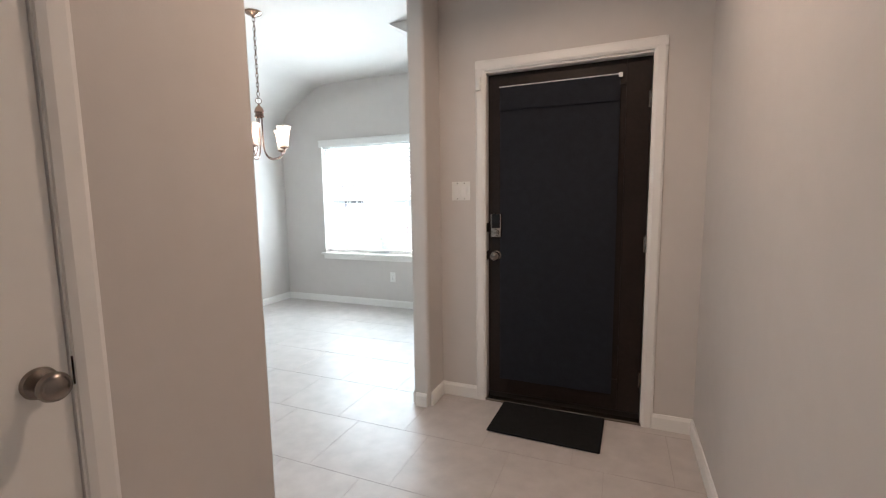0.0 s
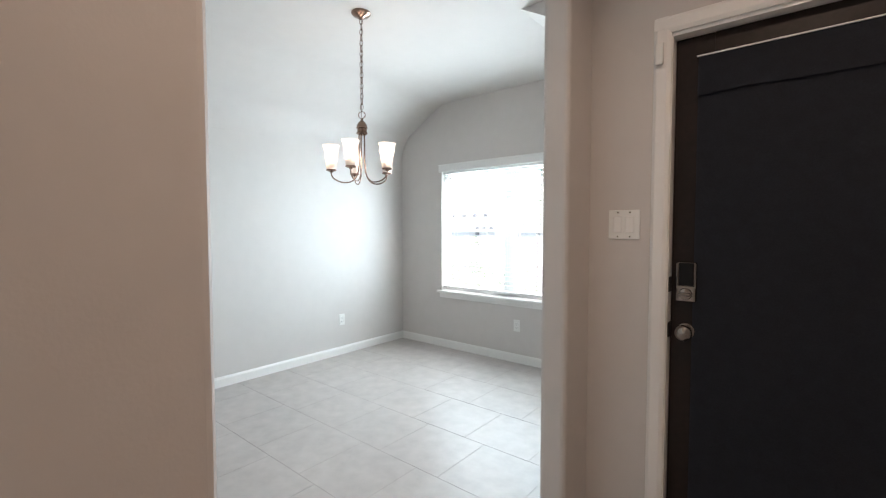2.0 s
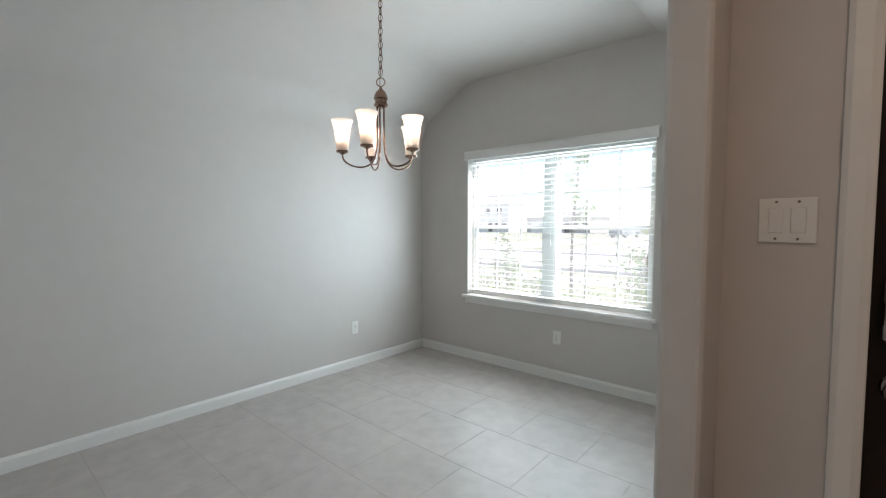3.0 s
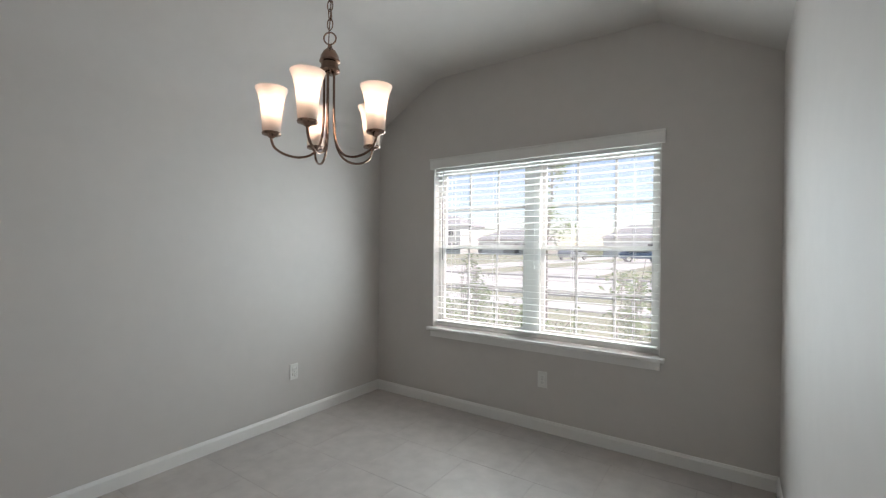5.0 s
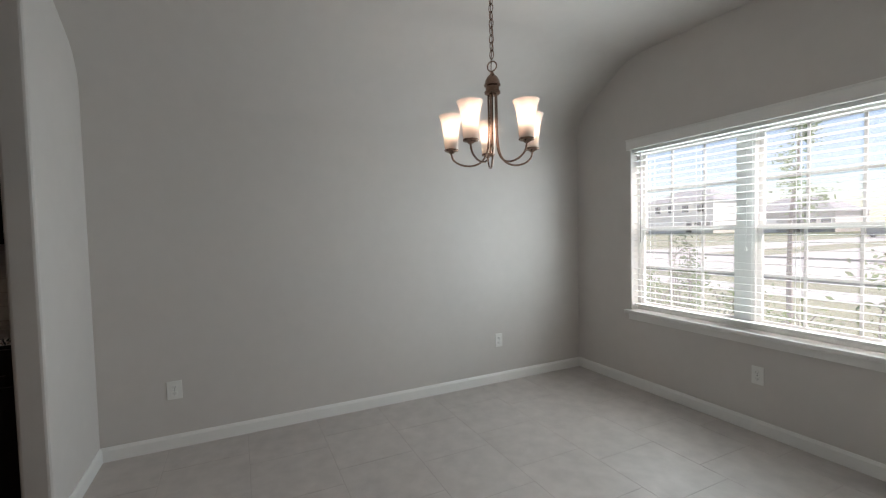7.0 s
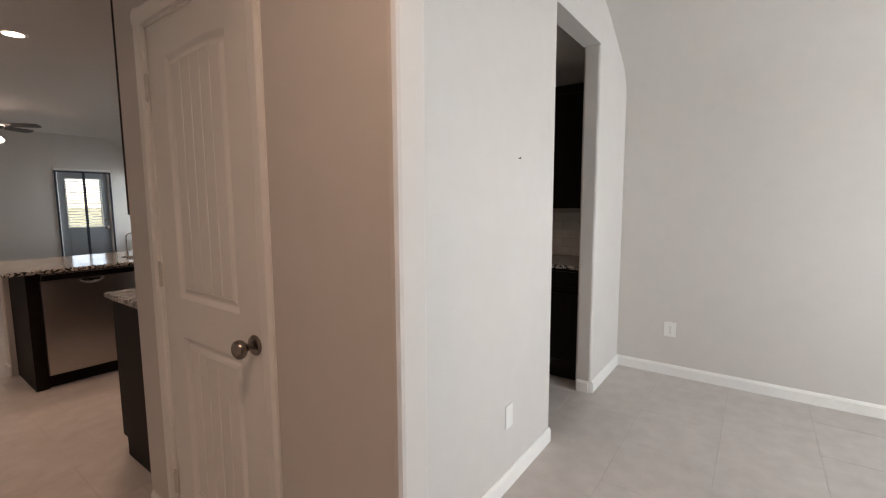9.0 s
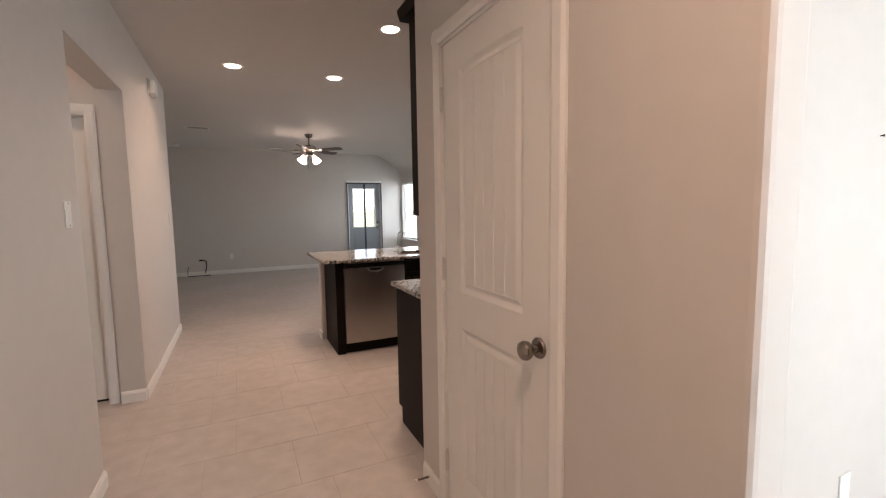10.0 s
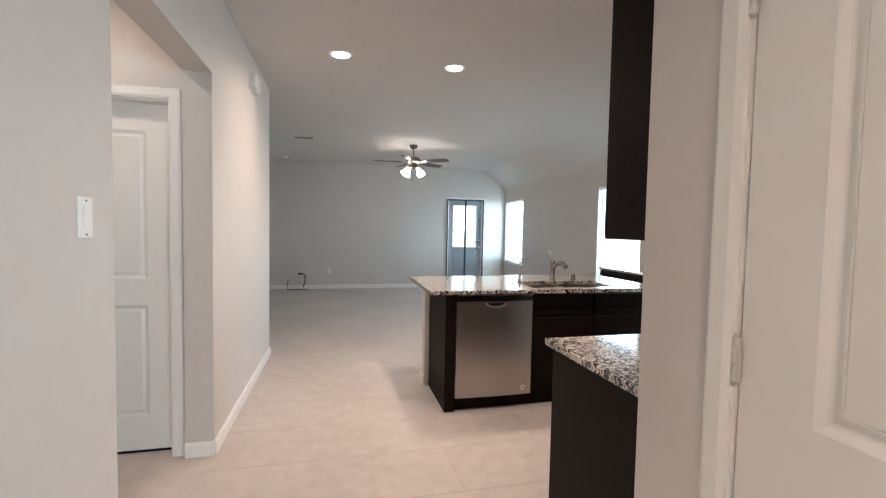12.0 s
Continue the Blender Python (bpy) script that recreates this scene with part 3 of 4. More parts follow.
# ---- dining room ----
def window(name, label, width, z0, z1, m, units, cols):
    """A single-hung window in local x (0 to width), wall front at y 0, outside towards +y."""
    t = thing(name, label, "window", m, kind="structure")
    mull = 0.11
    uw = (width - mull * (units - 1)) / units
    fy0, fy1 = 0.075, 0.135
    part("window_frame", boxes((0, 0.032, fy0, fy1, z0, z1), (width - 0.032, width, fy0, fy1, z0, z1), (0.032, width - 0.032, fy0, fy1, z0, z0 + 0.035), (0.032, width - 0.032, fy0, fy1, z1 - 0.035, z1),
         *[(uw * (k + 1) + mull * k, uw * (k + 1) + mull * (k + 1), fy0 - 0.012, fy1 + 0.002, z0 + 0.035, z1 - 0.035) for k in range(units - 1)]), VINYL, t, "white vinyl frame")
    mid = (z0 + z1) / 2
    for k in range(units):
        a = k * (uw + mull) + (0.033 if k == 0 else 0.001)
        b = k * (uw + mull) + uw - (0.033 if k == units - 1 else 0.001)
        for lo, hi, y in ((z0 + 0.036, mid + 0.015, 0.086), (mid - 0.015, z1 - 0.036, 0.106)):
            sash = part("sash", boxes((a, a + 0.03, y, y + 0.018, lo, hi), (b - 0.03, b, y, y + 0.018, lo, hi), (a + 0.03, b - 0.03, y, y + 0.018, lo, lo + 0.032), (a + 0.03, b - 0.03, y, y + 0.018, hi - 0.032, hi)), VINYL, t)
            pane = part("pane", boxes((a + 0.03, b - 0.03, y + 0.008, y + 0.011, lo + 0.032, hi - 0.032)), HAZED, sash)
            pane.visible_shadow = False
            if cols:
                xs = [a + (b - a) * i / cols for i in range(1, cols)]
                bars = [(x - 0.008, x + 0.008, y + 0.012, y + 0.018, lo + 0.032, hi - 0.032) for x in xs]
                zm = (lo + hi) / 2
                cut = [a + 0.03] + [v for x in xs for v in (x - 0.008, x + 0.008)] + [b - 0.03]
                bars += [(cut[i], cut[i + 1], y + 0.012, y + 0.018, zm - 0.008, zm + 0.008) for i in range(0, len(cut), 2)]
                part("glazing_bars", boxes(*bars), VINYL, sash)
    return t


def blind(name, label, width, z0, z1, m, cords, valance=True, tilt=4.0):
    """A horizontal slat blind in local x (0 to width), hung just inside the opening."""
    t = thing(name, label, "window blind", m)
    y, depth, pitch = 0.038, 0.05, 0.0465
    part("head_rail", boxes((0.012, width - 0.012, y - 0.025, y + 0.025, z1 - 0.045, z1 - 0.004)), SLAT, t)
    if valance:
        part("valance", join(bevelled(boxes((-0.025, width + 0.02, -0.022, -0.006, z1 - 0.022, z1 + 0.052)), 0.004, 2), boxes((-0.027, width + 0.022, -0.028, -0.003, z1 + 0.052, z1 + 0.062))), TRIM, t, "white crown valance")
    bm = bmesh.new()
    cuts = [0.018] + [v for c in cords for v in (c - 0.008, c + 0.008)] + [width - 0.018]
    box(bm, 0.018, width - 0.018, -depth / 2, -0.006, -0.0014, 0.0014)
    box(bm, 0.018, width - 0.018, 0.006, depth / 2, -0.0014, 0.0014)
    for i in range(0, len(cuts), 2):
        box(bm, cuts[i], cuts[i + 1], -0.006, 0.006, -0.0014, 0.0014)
    me = mesh_of("slat", moved(bm, pose(0, 0, 0, tilt, 0, 0)), SLAT)
    z = z1 - 0.07
    while z > z0 + 0.075:
        s = new("slat", me)
        s.parent = t
        s.location = (0, y, z)
        z -= pitch
    part("bottom_rail", rbox(0.018, width - 0.018, y - 0.025, y + 0.025, z0 + 0.034, z0 + 0.052, 0.004), SLAT, t)
    if valance:
        part("tilt_wand", tube([(0.095, y - 0.034, z1 - 0.04), (0.094, y - 0.036, z1 - 0.3), (0.096, y - 0.037, z1 - 0.78)], 0.0035, 6), WAND, t, "clear plastic tilt wand")
        part("lift_cord", tube([(0.90, y - 0.033, z1 - 0.04), (0.902, y - 0.035, z1 - 0.45), (0.899, y - 0.036, z1 - 0.80)], 0.0018, 6), SLAT, t)
        part("cord_tassel", lathe([(0, -0.026), (0.007, -0.024), (0.005, 0.0), (0, 0.003)], 10, (0.899, y - 0.036, z1 - 0.80)), WHITEP, t, smooth=True)
    for c in cords:
        for d in (-0.027, 0.027):
            part("ladder_cord", boxes((c - 0.001, c + 0.001, y + d - 0.001, y + d + 0.001, z0 + 0.02, z1 - 0.03)), SLAT, t)
    return t


window("window_1", "wide white double window with grilles in the dining room", 1.73, 0.64, 1.985, pose(-2.43, DY, 0), 2, 3)
setting("window_reveal", boxes((-2.43, -2.424, DY + 0.002, DY + 0.075, 0.643, 1.979), (-0.706, -0.70, DY + 0.002, DY + 0.075, 0.643, 1.979), (-2.43, -0.70, DY + 0.002, DY + 0.075, 1.979, 1.985)), TRIM, "white painted lining of the window opening", "window trim")
setting("window_sill", join(rbox(-2.466, -0.67, DY - 0.045, DY + 0.075, 0.616, 0.642, 0.005), boxes((-2.44, -0.70, DY - 0.016, DY, 0.563, 0.616))), TRIM, "white painted window sill with apron", "window sill")
blind("window_blind", "white slat blind with crown valance, lowered with open slats", 1.73, 0.645, 1.985, pose(-2.43, DY, 0), [0.18, 0.56, 0.93, 1.17, 1.57], tilt=-4.0)
plate("white duplex outlet on the dining wall", pose(-1.455, DY, 0.37), "outlet")
plate("white duplex outlet on the dining wall", pose(W, 3.91, 0.37, 0, 0, 90), "outlet")
plate("white double outlet low on the dining wall", pose(W, 1.48, 0.37, 0, 0, 90), "outlet", 1, 1.2)
plate("white blank outlet plate beside the kitchen opening", pose(-1.07, SY, 0.36, 0, 0, 180), "blank")
t = thing("nail", "small dark nail in the dining wall", "nail", pose(-1.144, SY, 1.578, -90, 0, 0))
part("head", lathe([(0, 0), (0.0025, 0), (0.0025, 0.008), (0.005, 0.009), (0.004, 0.011), (0, 0.0115)], 10), DARKMETAL, t)


def chandelier():
    t = thing("chandelier", "bronze five-light chandelier with lit frosted glass shades on a chain", "chandelier", pose(CH[0], CH[1], 0))
    part("canopy", lathe([(0.0, H), (0.062, H), (0.062, H - 0.008), (0.05, H - 0.02), (0.02, H - 0.03), (0.012, H - 0.042), (0, H - 0.043)], 28), BRONZE, t, smooth=True)
    zt, k5 = 2.050, 0.88
    fit = Matrix.Translation((0, 0, zt)) @ Matrix.Scale(k5, 4)
    # chain of oval links, turned by a quarter each
    link = mesh_of("chain_link", tube([(0.011 * math.cos(a), 0, 0.021 * math.sin(a)) for a in [i * math.tau / 14 for i in range(15)]], 0.0022, 6), BRONZE, True)
    z, k = H - 0.055, 0
    while z > zt + 0.06:
        o = new("chain_link", link)
        o.parent = t
        o.matrix_local = pose(0, 0, z, 0, 0, 90 * (k % 2) + 20)
        z, k = z - 0.034, k + 1
    part("wire", tube([(0.004 * math.sin(i), 0.004 * math.cos(i * 1.3), H - 0.04 - (H - 0.04 - zt) * i / 12) for i in range(13)], 0.002, 6), BRONZE, t)
    part("ring", moved(tube([(0.025 * math.cos(a), 0, 0.025 * math.sin(a)) for a in [i * math.tau / 24 for i in range(25)]], 0.0035, 8), fit @ pose(0, 0, 0.022, 0, 0, 35)), BRONZE, t, smooth=True)
    part("hub", moved(lathe([(0, -0.005), (0.008, -0.008), (0.012, -0.02), (0.026, -0.032), (0.037, -0.052), (0.04, -0.068), (0.042, -0.07), (0.042, -0.077), (0.035, -0.081), (0.035, -0.103), (0.041, -0.106), (0.041, -0.115), (0.028, -0.124), (0, -0.125)], 28), fit), BRONZE, t, "turned bronze hub", True)
    prof = [(0.022, -0.12), (0.022, -0.24), (0.024, -0.33), (0.034, -0.41), (0.065, -0.458), (0.115, -0.476), (0.17, -0.468), (0.212, -0.443), (0.225, -0.412), (0.225, -0.40)]
    for k in range(5):
        a = radians(72 * k + 11.4)
        c, s = math.cos(a), math.sin(a)
        pts = []
        for i in range(len(prof) - 1):
            for q in range(4):
                f = q / 4
                p0, p1, p2, p3 = prof[max(i - 1, 0)], prof[i], prof[i + 1], prof[min(i + 2, len(prof) - 1)]
                v = [0.5 * (2 * p1[d] + (p2[d] - p0[d]) * f + (2 * p0[d] - 5 * p1[d] + 4 * p2[d] - p3[d]) * f * f + (3 * p1[d] - p0[d] - 3 * p2[d] + p3[d]) * f ** 3) for d in (0, 1)]
                pts.append((v[0] * c, v[0] * s, v[1]))
        pts.append((prof[-1][0] * c, prof[-1][0] * s, prof[-1][1]))
        arm = part("arm", moved(tube(pts, 0.0052, 8), fit), BRONZE, t, smooth=True)
        at = (0.225 * c, 0.225 * s, -0.40)
        part("cup", moved(lathe([(0, -0.004), (0.010, -0.004), (0.016, 0.002), (0.036, 0.008), (0.038, 0.014), (0.036, 0.0185), (0.0, 0.019)], 20, at), fit), BRONZE, arm, smooth=True)
        part("shade", moved(lathe([(0.034, 0.016), (0.036, 0.04), (0.039, 0.085), (0.044, 0.13), (0.053, 0.168), (0.0635, 0.194), (0.061, 0.194), (0.0505, 0.168), (0.0415, 0.13), (0.0365, 0.085), (0.0335, 0.04), (0.032, 0.018)], 28, at), fit), FROST, arm, "frosted bell glass shade", True)
        part("socket", moved(lathe([(0, 0.0192), (0.0165, 0.0192), (0.0165, 0.084), (0, 0.0845)], 16, at), fit), WHITEP, arm, "white lamp socket", True)
        part("bulb", moved(lathe([(0, 0.085), (0.013, 0.0852), (0.021, 0.094), (0.024, 0.108), (0.021, 0.122), (0.011, 0.132), (0, 0.134)], 16, at), fit), BULB, arm, "lit bulb", True)
        p = fit @ Vector((at[0], at[1], at[2] + 0.162))
        lamp("chandelier_light", "POINT", 0.075, WARM, (CH[0] + p.x, CH[1] + p.y, p.z), 0.012)
    return t


chandelier()

# ---- kitchen ----
def cabinet(name, label, x0, x1, y0, y1, z0, z1, face, doors, drawers=0, toe=0.0, handles=False):
    """A dark cabinet box with shaker doors on one face: '+y', '-y' or '+x'."""
    t = thing(name, label, "cabinet")
    part("body", boxes((x0, x1, y0, y1, z0 + toe, z1)), ESPRESSO, t)
    if toe:
        r = 0.06
        part("toe_kick", boxes((x0, x1 - (r if face == "+x" else 0), y0 + (r if face == "-y" else 0), y1 - (r if face == "+y" else 0), z0, z0 + toe)), ESPRESSO, t)
    a0, a1 = (y0, y1) if face == "+x" else (x0, x1)
    step = (a1 - a0) / doors
    dz = 0.16 if drawers else 0.0
    for i in range(doors):
        u0, u1 = a0 + i * step + 0.012, a0 + (i + 1) * step - 0.012
        for nm, lo, hi in ([("drawer_front", z1 - dz - 0.01, z1 - 0.02)] if drawers else []) + [("door", z0 + toe + 0.012, z1 - dz - (0.03 if drawers else 0.015))]:
            f = 0.055 if nm == "door" else 0.035
            def fb(p, q, u, v, d0, d1):
                if face == "+x":
                    return (x1 + d0, x1 + d1, p, q, u, v)
                return (p, q, y1 + d0, y1 + d1, u, v) if face == "+y" else (p, q, y0 - d1, y0 - d0, u, v)
            part(nm, boxes(fb(u0, u0 + f, lo, hi, 0.001, 0.02), fb(u1 - f, u1, lo, hi, 0.001, 0.02), fb(u0 + f, u1 - f, lo, lo + f, 0.001, 0.02), fb(u0 + f, u1 - f, hi - f, hi, 0.001, 0.02), fb(u0 + f, u1 - f, lo + f, hi - f, 0.001, 0.011)), ESPRESSO, t)
    return t


# base and wall cabinets on the pantry's kitchen side
cabinet("base_cabinet", "espresso base cabinet beside the pantry", -1.30, -0.09, -0.80, -0.172, 0, 0.875, "-y", 3, 1, 0.10)
solid("countertop_pantry", rbox(-1.30, -0.063, -0.829, -0.1715, 0.8755, 0.905, 0.006), GRANITE, "speckled black and white granite countertop", "countertop")
up = cabinet("wall_cabinet", "tall espresso wall cabinet with crown moulding", -1.30, -0.09, -0.475, -0.172, 1.325, 2.36, "-y", 3)
part("crown", prism([(-0.475, 2.3605), (-0.497, 2.3605), (-0.505, 2.375), (-0.535, 2.42), (-0.535, 2.435), (-0.172, 2.435), (-0.172, 2.3605)], "x", -1.30, -0.045), ESPRESSO, up)

# run along the outer wall
for k, (a, b) in enumerate(((0.10, 0.968), (-0.72, 0.098))):
    cabinet("base_cabinet", "espresso base cabinet along the outer wall", W + 0.002, -2.44, a, b, 0, 0.875, "+x", 2, 1, 0.10)
    cabinet("wall_cabinet", "espresso wall cabinet over the tiled backsplash", W + 0.002, -2.74, a, b, 1.325, 2.30, "+x", 2)
cabinet("base_cabinet", "espresso base cabinet along the outer wall", W + 0.002, -2.44, -4.0, -2.3, 0, 0.875, "+x", 3, 1, 0.10)
cabinet("base_cabinet", "espresso base cabinet along the outer wall", W + 0.002, -2.44, -2.298, -0.722, 0, 0.875, "+x", 3, 1, 0.10)
solid("countertop_west", rbox(W + 0.002, -2.415, -4.02, 0.969, 0.8755, 0.905, 0.006), GRANITE, "speckled granite countertop along the outer wall", "countertop")


def backsplash():
    t = thing("backsplash", "white subway tile backsplash behind the counter", "backsplash", kind="structure")
    part("grout_bed", boxes((W + 0.0005, W + 0.004, -2.0, 0.968, 0.906, 1.324)), GROUT, t)
    w, h, g = 0.152, 0.076, 0.003
    me = mesh_of("tile", bevelled(boxes((0, 0.006, 0, w - g, 0, h - g)), 0.0015, 1), SUBWAY)
    for r in range(5):
        for c in range(14):
            y = 0.968 - (c + 1) * w + (w / 2 if r % 2 else 0)
            z = 0.908 + r * h
            if y + w > 0.969:
                continue
            o = new("tile", me)
            o.parent = t
            o.location = (W + 0.004, y, z)
    return t


backsplash()

# island with dishwasher and sink
IX, IY, IB = 0.01, -2.225, -2.80
def island():
    t = thing("kitchen_island", "espresso kitchen island with white back wall", "kitchen island")
    part("end_panel", boxes((IX - 0.02, IX, IB, IY, 0, 0.875)), ESPRESSO, t)
    part("filler", boxes((-0.066, IX - 0.02, IY - 0.02, IY, 0.0, 0.875)), ESPRESSO, t)
    part("body", boxes((-1.75, -0.668, IB, IY - 0.02, 0.10, 0.64), (-1.75, -0.668, IB, -2.72, 0.64, 0.875), (-1.75, -1.48, -2.72, IY - 0.02, 0.64, 0.875), (-1.48, -0.668, -2.265, IY - 0.02, 0.64, 0.875), (-0.69, -0.668, -2.72, -2.265, 0.64, 0.875)), ESPRESSO, t)
    part("toe_kick", boxes((-1.75, -0.066, IB, IY - 0.035, 0, 0.098)), ESPRESSO, t)
    for i in range(2):
        u0, u1 = -1.72 + i * 0.52 + 0.01, -1.72 + (i + 1) * 0.52 - 0.01
        for nm, lo, hi, f in (("drawer_front", 0.70, 0.855, 0.035), ("door", 0.115, 0.68, 0.055)):
            part(nm, boxes((u0, u0 + f, IY - 0.019, IY, lo, hi), (u1 - f, u1, IY - 0.019, IY, lo, hi), (u0 + f, u1 - f, IY - 0.019, IY, lo, lo + f), (u0 + f, u1 - f, IY - 0.019, IY, hi - f, hi), (u0 + f, u1 - f, IY - 0.019, IY - 0.009, lo + f, hi - f)), ESPRESSO, t)
    part("back_wall", bevelled(boxes((-1.75, 0.05, -2.92, IB, 0, 0.875)), 0.008, 2, upright), WALL, t, "white painted half wall")
    part("baseboard", boxes((0.0505, 0.064, -2.93, IB + 0.01, 0, 0.085), (-1.75, 0.064, -2.934, -2.9205, 0, 0.085)), TRIM, t)


island()
X0, X1 = -1.43, -0.70             # sink cut-out
solid("countertop_island", join(rbox(X1, 0.135, -3.14, -2.165, 0.8755, 0.905, 0.006), boxes((-1.80, X0, -3.14, -2.165, 0.8755, 0.905)), boxes((X0, X1, -3.14, -2.66, 0.8755, 0.905)), boxes((X0, X1, -2.275, -2.165, 0.8755, 0.905))), GRANITE, "speckled black and white granite island top", "countertop")
t = thing("kitchen_sink", "stainless undermount double sink in the island", "sink")
zb, zt = 0.70, 0.8750
for a, b in ((X0, (X0 + X1) / 2 - 0.012), ((X0 + X1) / 2 + 0.012, X1)):
    part("bowl", boxes((a - 0.012, a, -2.672, -2.267, zb, zt), (b, b + 0.012, -2.672, -2.267, zb, zt), (a, b, -2.672, -2.66, zb, zt), (a, b, -2.279, -2.267, zb, zt), (a, b, -2.66, -2.279, zb, zb + 0.006)), STEEL, t)

t = thing("kitchen_faucet", "brushed nickel single-lever pull-out faucet on the island", "faucet", pose(-1.09, -2.715, 0.905))
part("base", lathe([(0, 0), (0.032, 0), (0.032, 0.008), (0.025, 0.016), (0.021, 0.05), (0.021, 0.14), (0.024, 0.15), (0.024, 0.172), (0.014, 0.184), (0, 0.185)], 20), FAUCET, t, smooth=True)
part("spout", tube([(0, 0, 0.105), (-0.01, 0.03, 0.14), (-0.02, 0.08, 0.162), (-0.028, 0.13, 0.158), (-0.034, 0.17, 0.135)], lambda f: 0.016 + 0.007 * f, 12), FAUCET, t, smooth=True)
part("lever", tube([(0, 0, 0.178), (0.004, -0.006, 0.205), (0.012, -0.022, 0.24), (0.022, -0.036, 0.262)], lambda f: 0.012 - 0.005 * f, 10), FAUCET, t, smooth=True)
t = thing("soap_dispenser", "brushed nickel cap on the island top", "soap dispenser", pose(-1.285, -2.70, 0.905))
part("cap", lathe([(0, 0), (0.02, 0), (0.02, 0.045), (0.016, 0.055), (0, 0.056)], 16), NICKEL, t, smooth=True)
t = thing("filter_tap", "slim chrome gooseneck water tap on the island", "water tap", pose(-0.78, -2.73, 0.905))
part("stem", lathe([(0, 0), (0.016, 0), (0.016, 0.02), (0.012, 0.05), (0, 0.055)], 14), CHROME, t, smooth=True)
part("neck", tube([(0, 0, 0.04), (0, 0, 0.16)] + [(-0.045 + 0.045 * math.cos(a), 0, 0.16 + 0.045 * math.sin(a)) for a in [radians(15 * i) for i in range(1, 11)]], 0.0055, 8), CHROME, t, smooth=True)


def dishwasher():
    t = thing("dishwasher", "stainless steel dishwasher built into the island", "dishwasher")
    x0, x1, y = -0.662, -0.068, IY + 0.03
    cx, half = (x0 + x1) / 2, (x1 - x0) / 2
    n = 20
    bow = [(cx + half * (2 * i / n - 1), y - 0.009 * (2 * i / n - 1) ** 2) for i in range(n + 1)]
    part("door", prism([(x0, IY - 0.02)] + bow + [(x1, IY - 0.02)], "z", 0.105, 0.815), STEEL, t, "stainless steel door", True)
    part("tub", boxes((x0 + 0.01, x1 - 0.01, IB + 0.03, IY - 0.022, 0.10, 0.86)), BLACKP, t)
    strip = part("control_panel", rbox(x0, x1, IY - 0.02, y - 0.006, 0.8155, 0.868, 0.004), SMOKE, t, "dark steel control strip")
    part("strip_edge", boxes((x0 + 0.003, x1 - 0.003, y - 0.008, y - 0.0045, 0.861, 0.8655), (x0 + 0.003, x1 - 0.003, y - 0.008, y - 0.0045, 0.8165, 0.8195)), STEEL, strip)
    # pocket grip: a half-moon cup under the strip
    arc = [(cx + 0.078 * math.cos(a), 0.806 + 0.036 * math.sin(a)) for a in [math.pi + math.pi * i / 16 for i in range(17)]]
    inner = [(cx + 0.068 * math.cos(a), 0.806 + 0.022 * math.sin(a)) for a in [math.tau - math.pi * i / 16 for i in range(17)]]
    grip = part("handle", prism(arc + inner, "y", y - 0.012, y + 0.014), BRIGHT, t, "chrome pocket grip", True)
    # no hollow here: a flat black plate gives the pocket its shade
    part("grip_shade", prism([(cx + 0.067 * math.cos(a), 0.806 + 0.021 * math.sin(a)) for a in [math.pi + math.pi * i / 16 for i in range(17)]], "y", y - 0.01, y + 0.0015), BLACKP, grip, "flat black plate for the shade in the grip")
    badge = part("badge", moved(lathe([(0, 0), (0.021, 0), (0.02, 0.002), (0, 0.0022)], 20), pose(x0 + 0.065, y - 0.0055, 0.155, -90, 0, 0)), WHITEP, t)
    part("badge_mark", boxes((x0 + 0.055, x0 + 0.075, y - 0.0034, y - 0.0026, 0.15, 0.155), (x0 + 0.058, x0 + 0.064, y - 0.0034, y - 0.0026, 0.157, 0.165)), BLACKP, badge)
    part("kick_plate", boxes((x0, x1, IY - 0.06, IY - 0.034, 0.0985, 0.1045)), BLACKP, t)


dishwasher()

# ---- ceiling lights, vent, detector ----
for x, y, watts in CANS:
    t = thing("recessed_light", "lit recessed ceiling light with white trim ring", "ceiling light", pose(x, y, H), "recessed lights in the ceiling")
    part("trim_ring", lathe([(0.062, 0.002), (0.066, -0.006), (0.088, -0.005), (0.092, 0.0), (0.09, 0.002)], 32), WHITEP, t, smooth=True)
    part("lens", lathe([(0, -0.003), (0.04, -0.003), (0.063, -0.002), (0.063, 0.004), (0, 0.004)], 32), CANLENS, t)
    lamp("can_light", "AREA", watts, (1.0, 0.75, 0.54), (x, y, H - 0.012), 0.15, (x, y, 0))


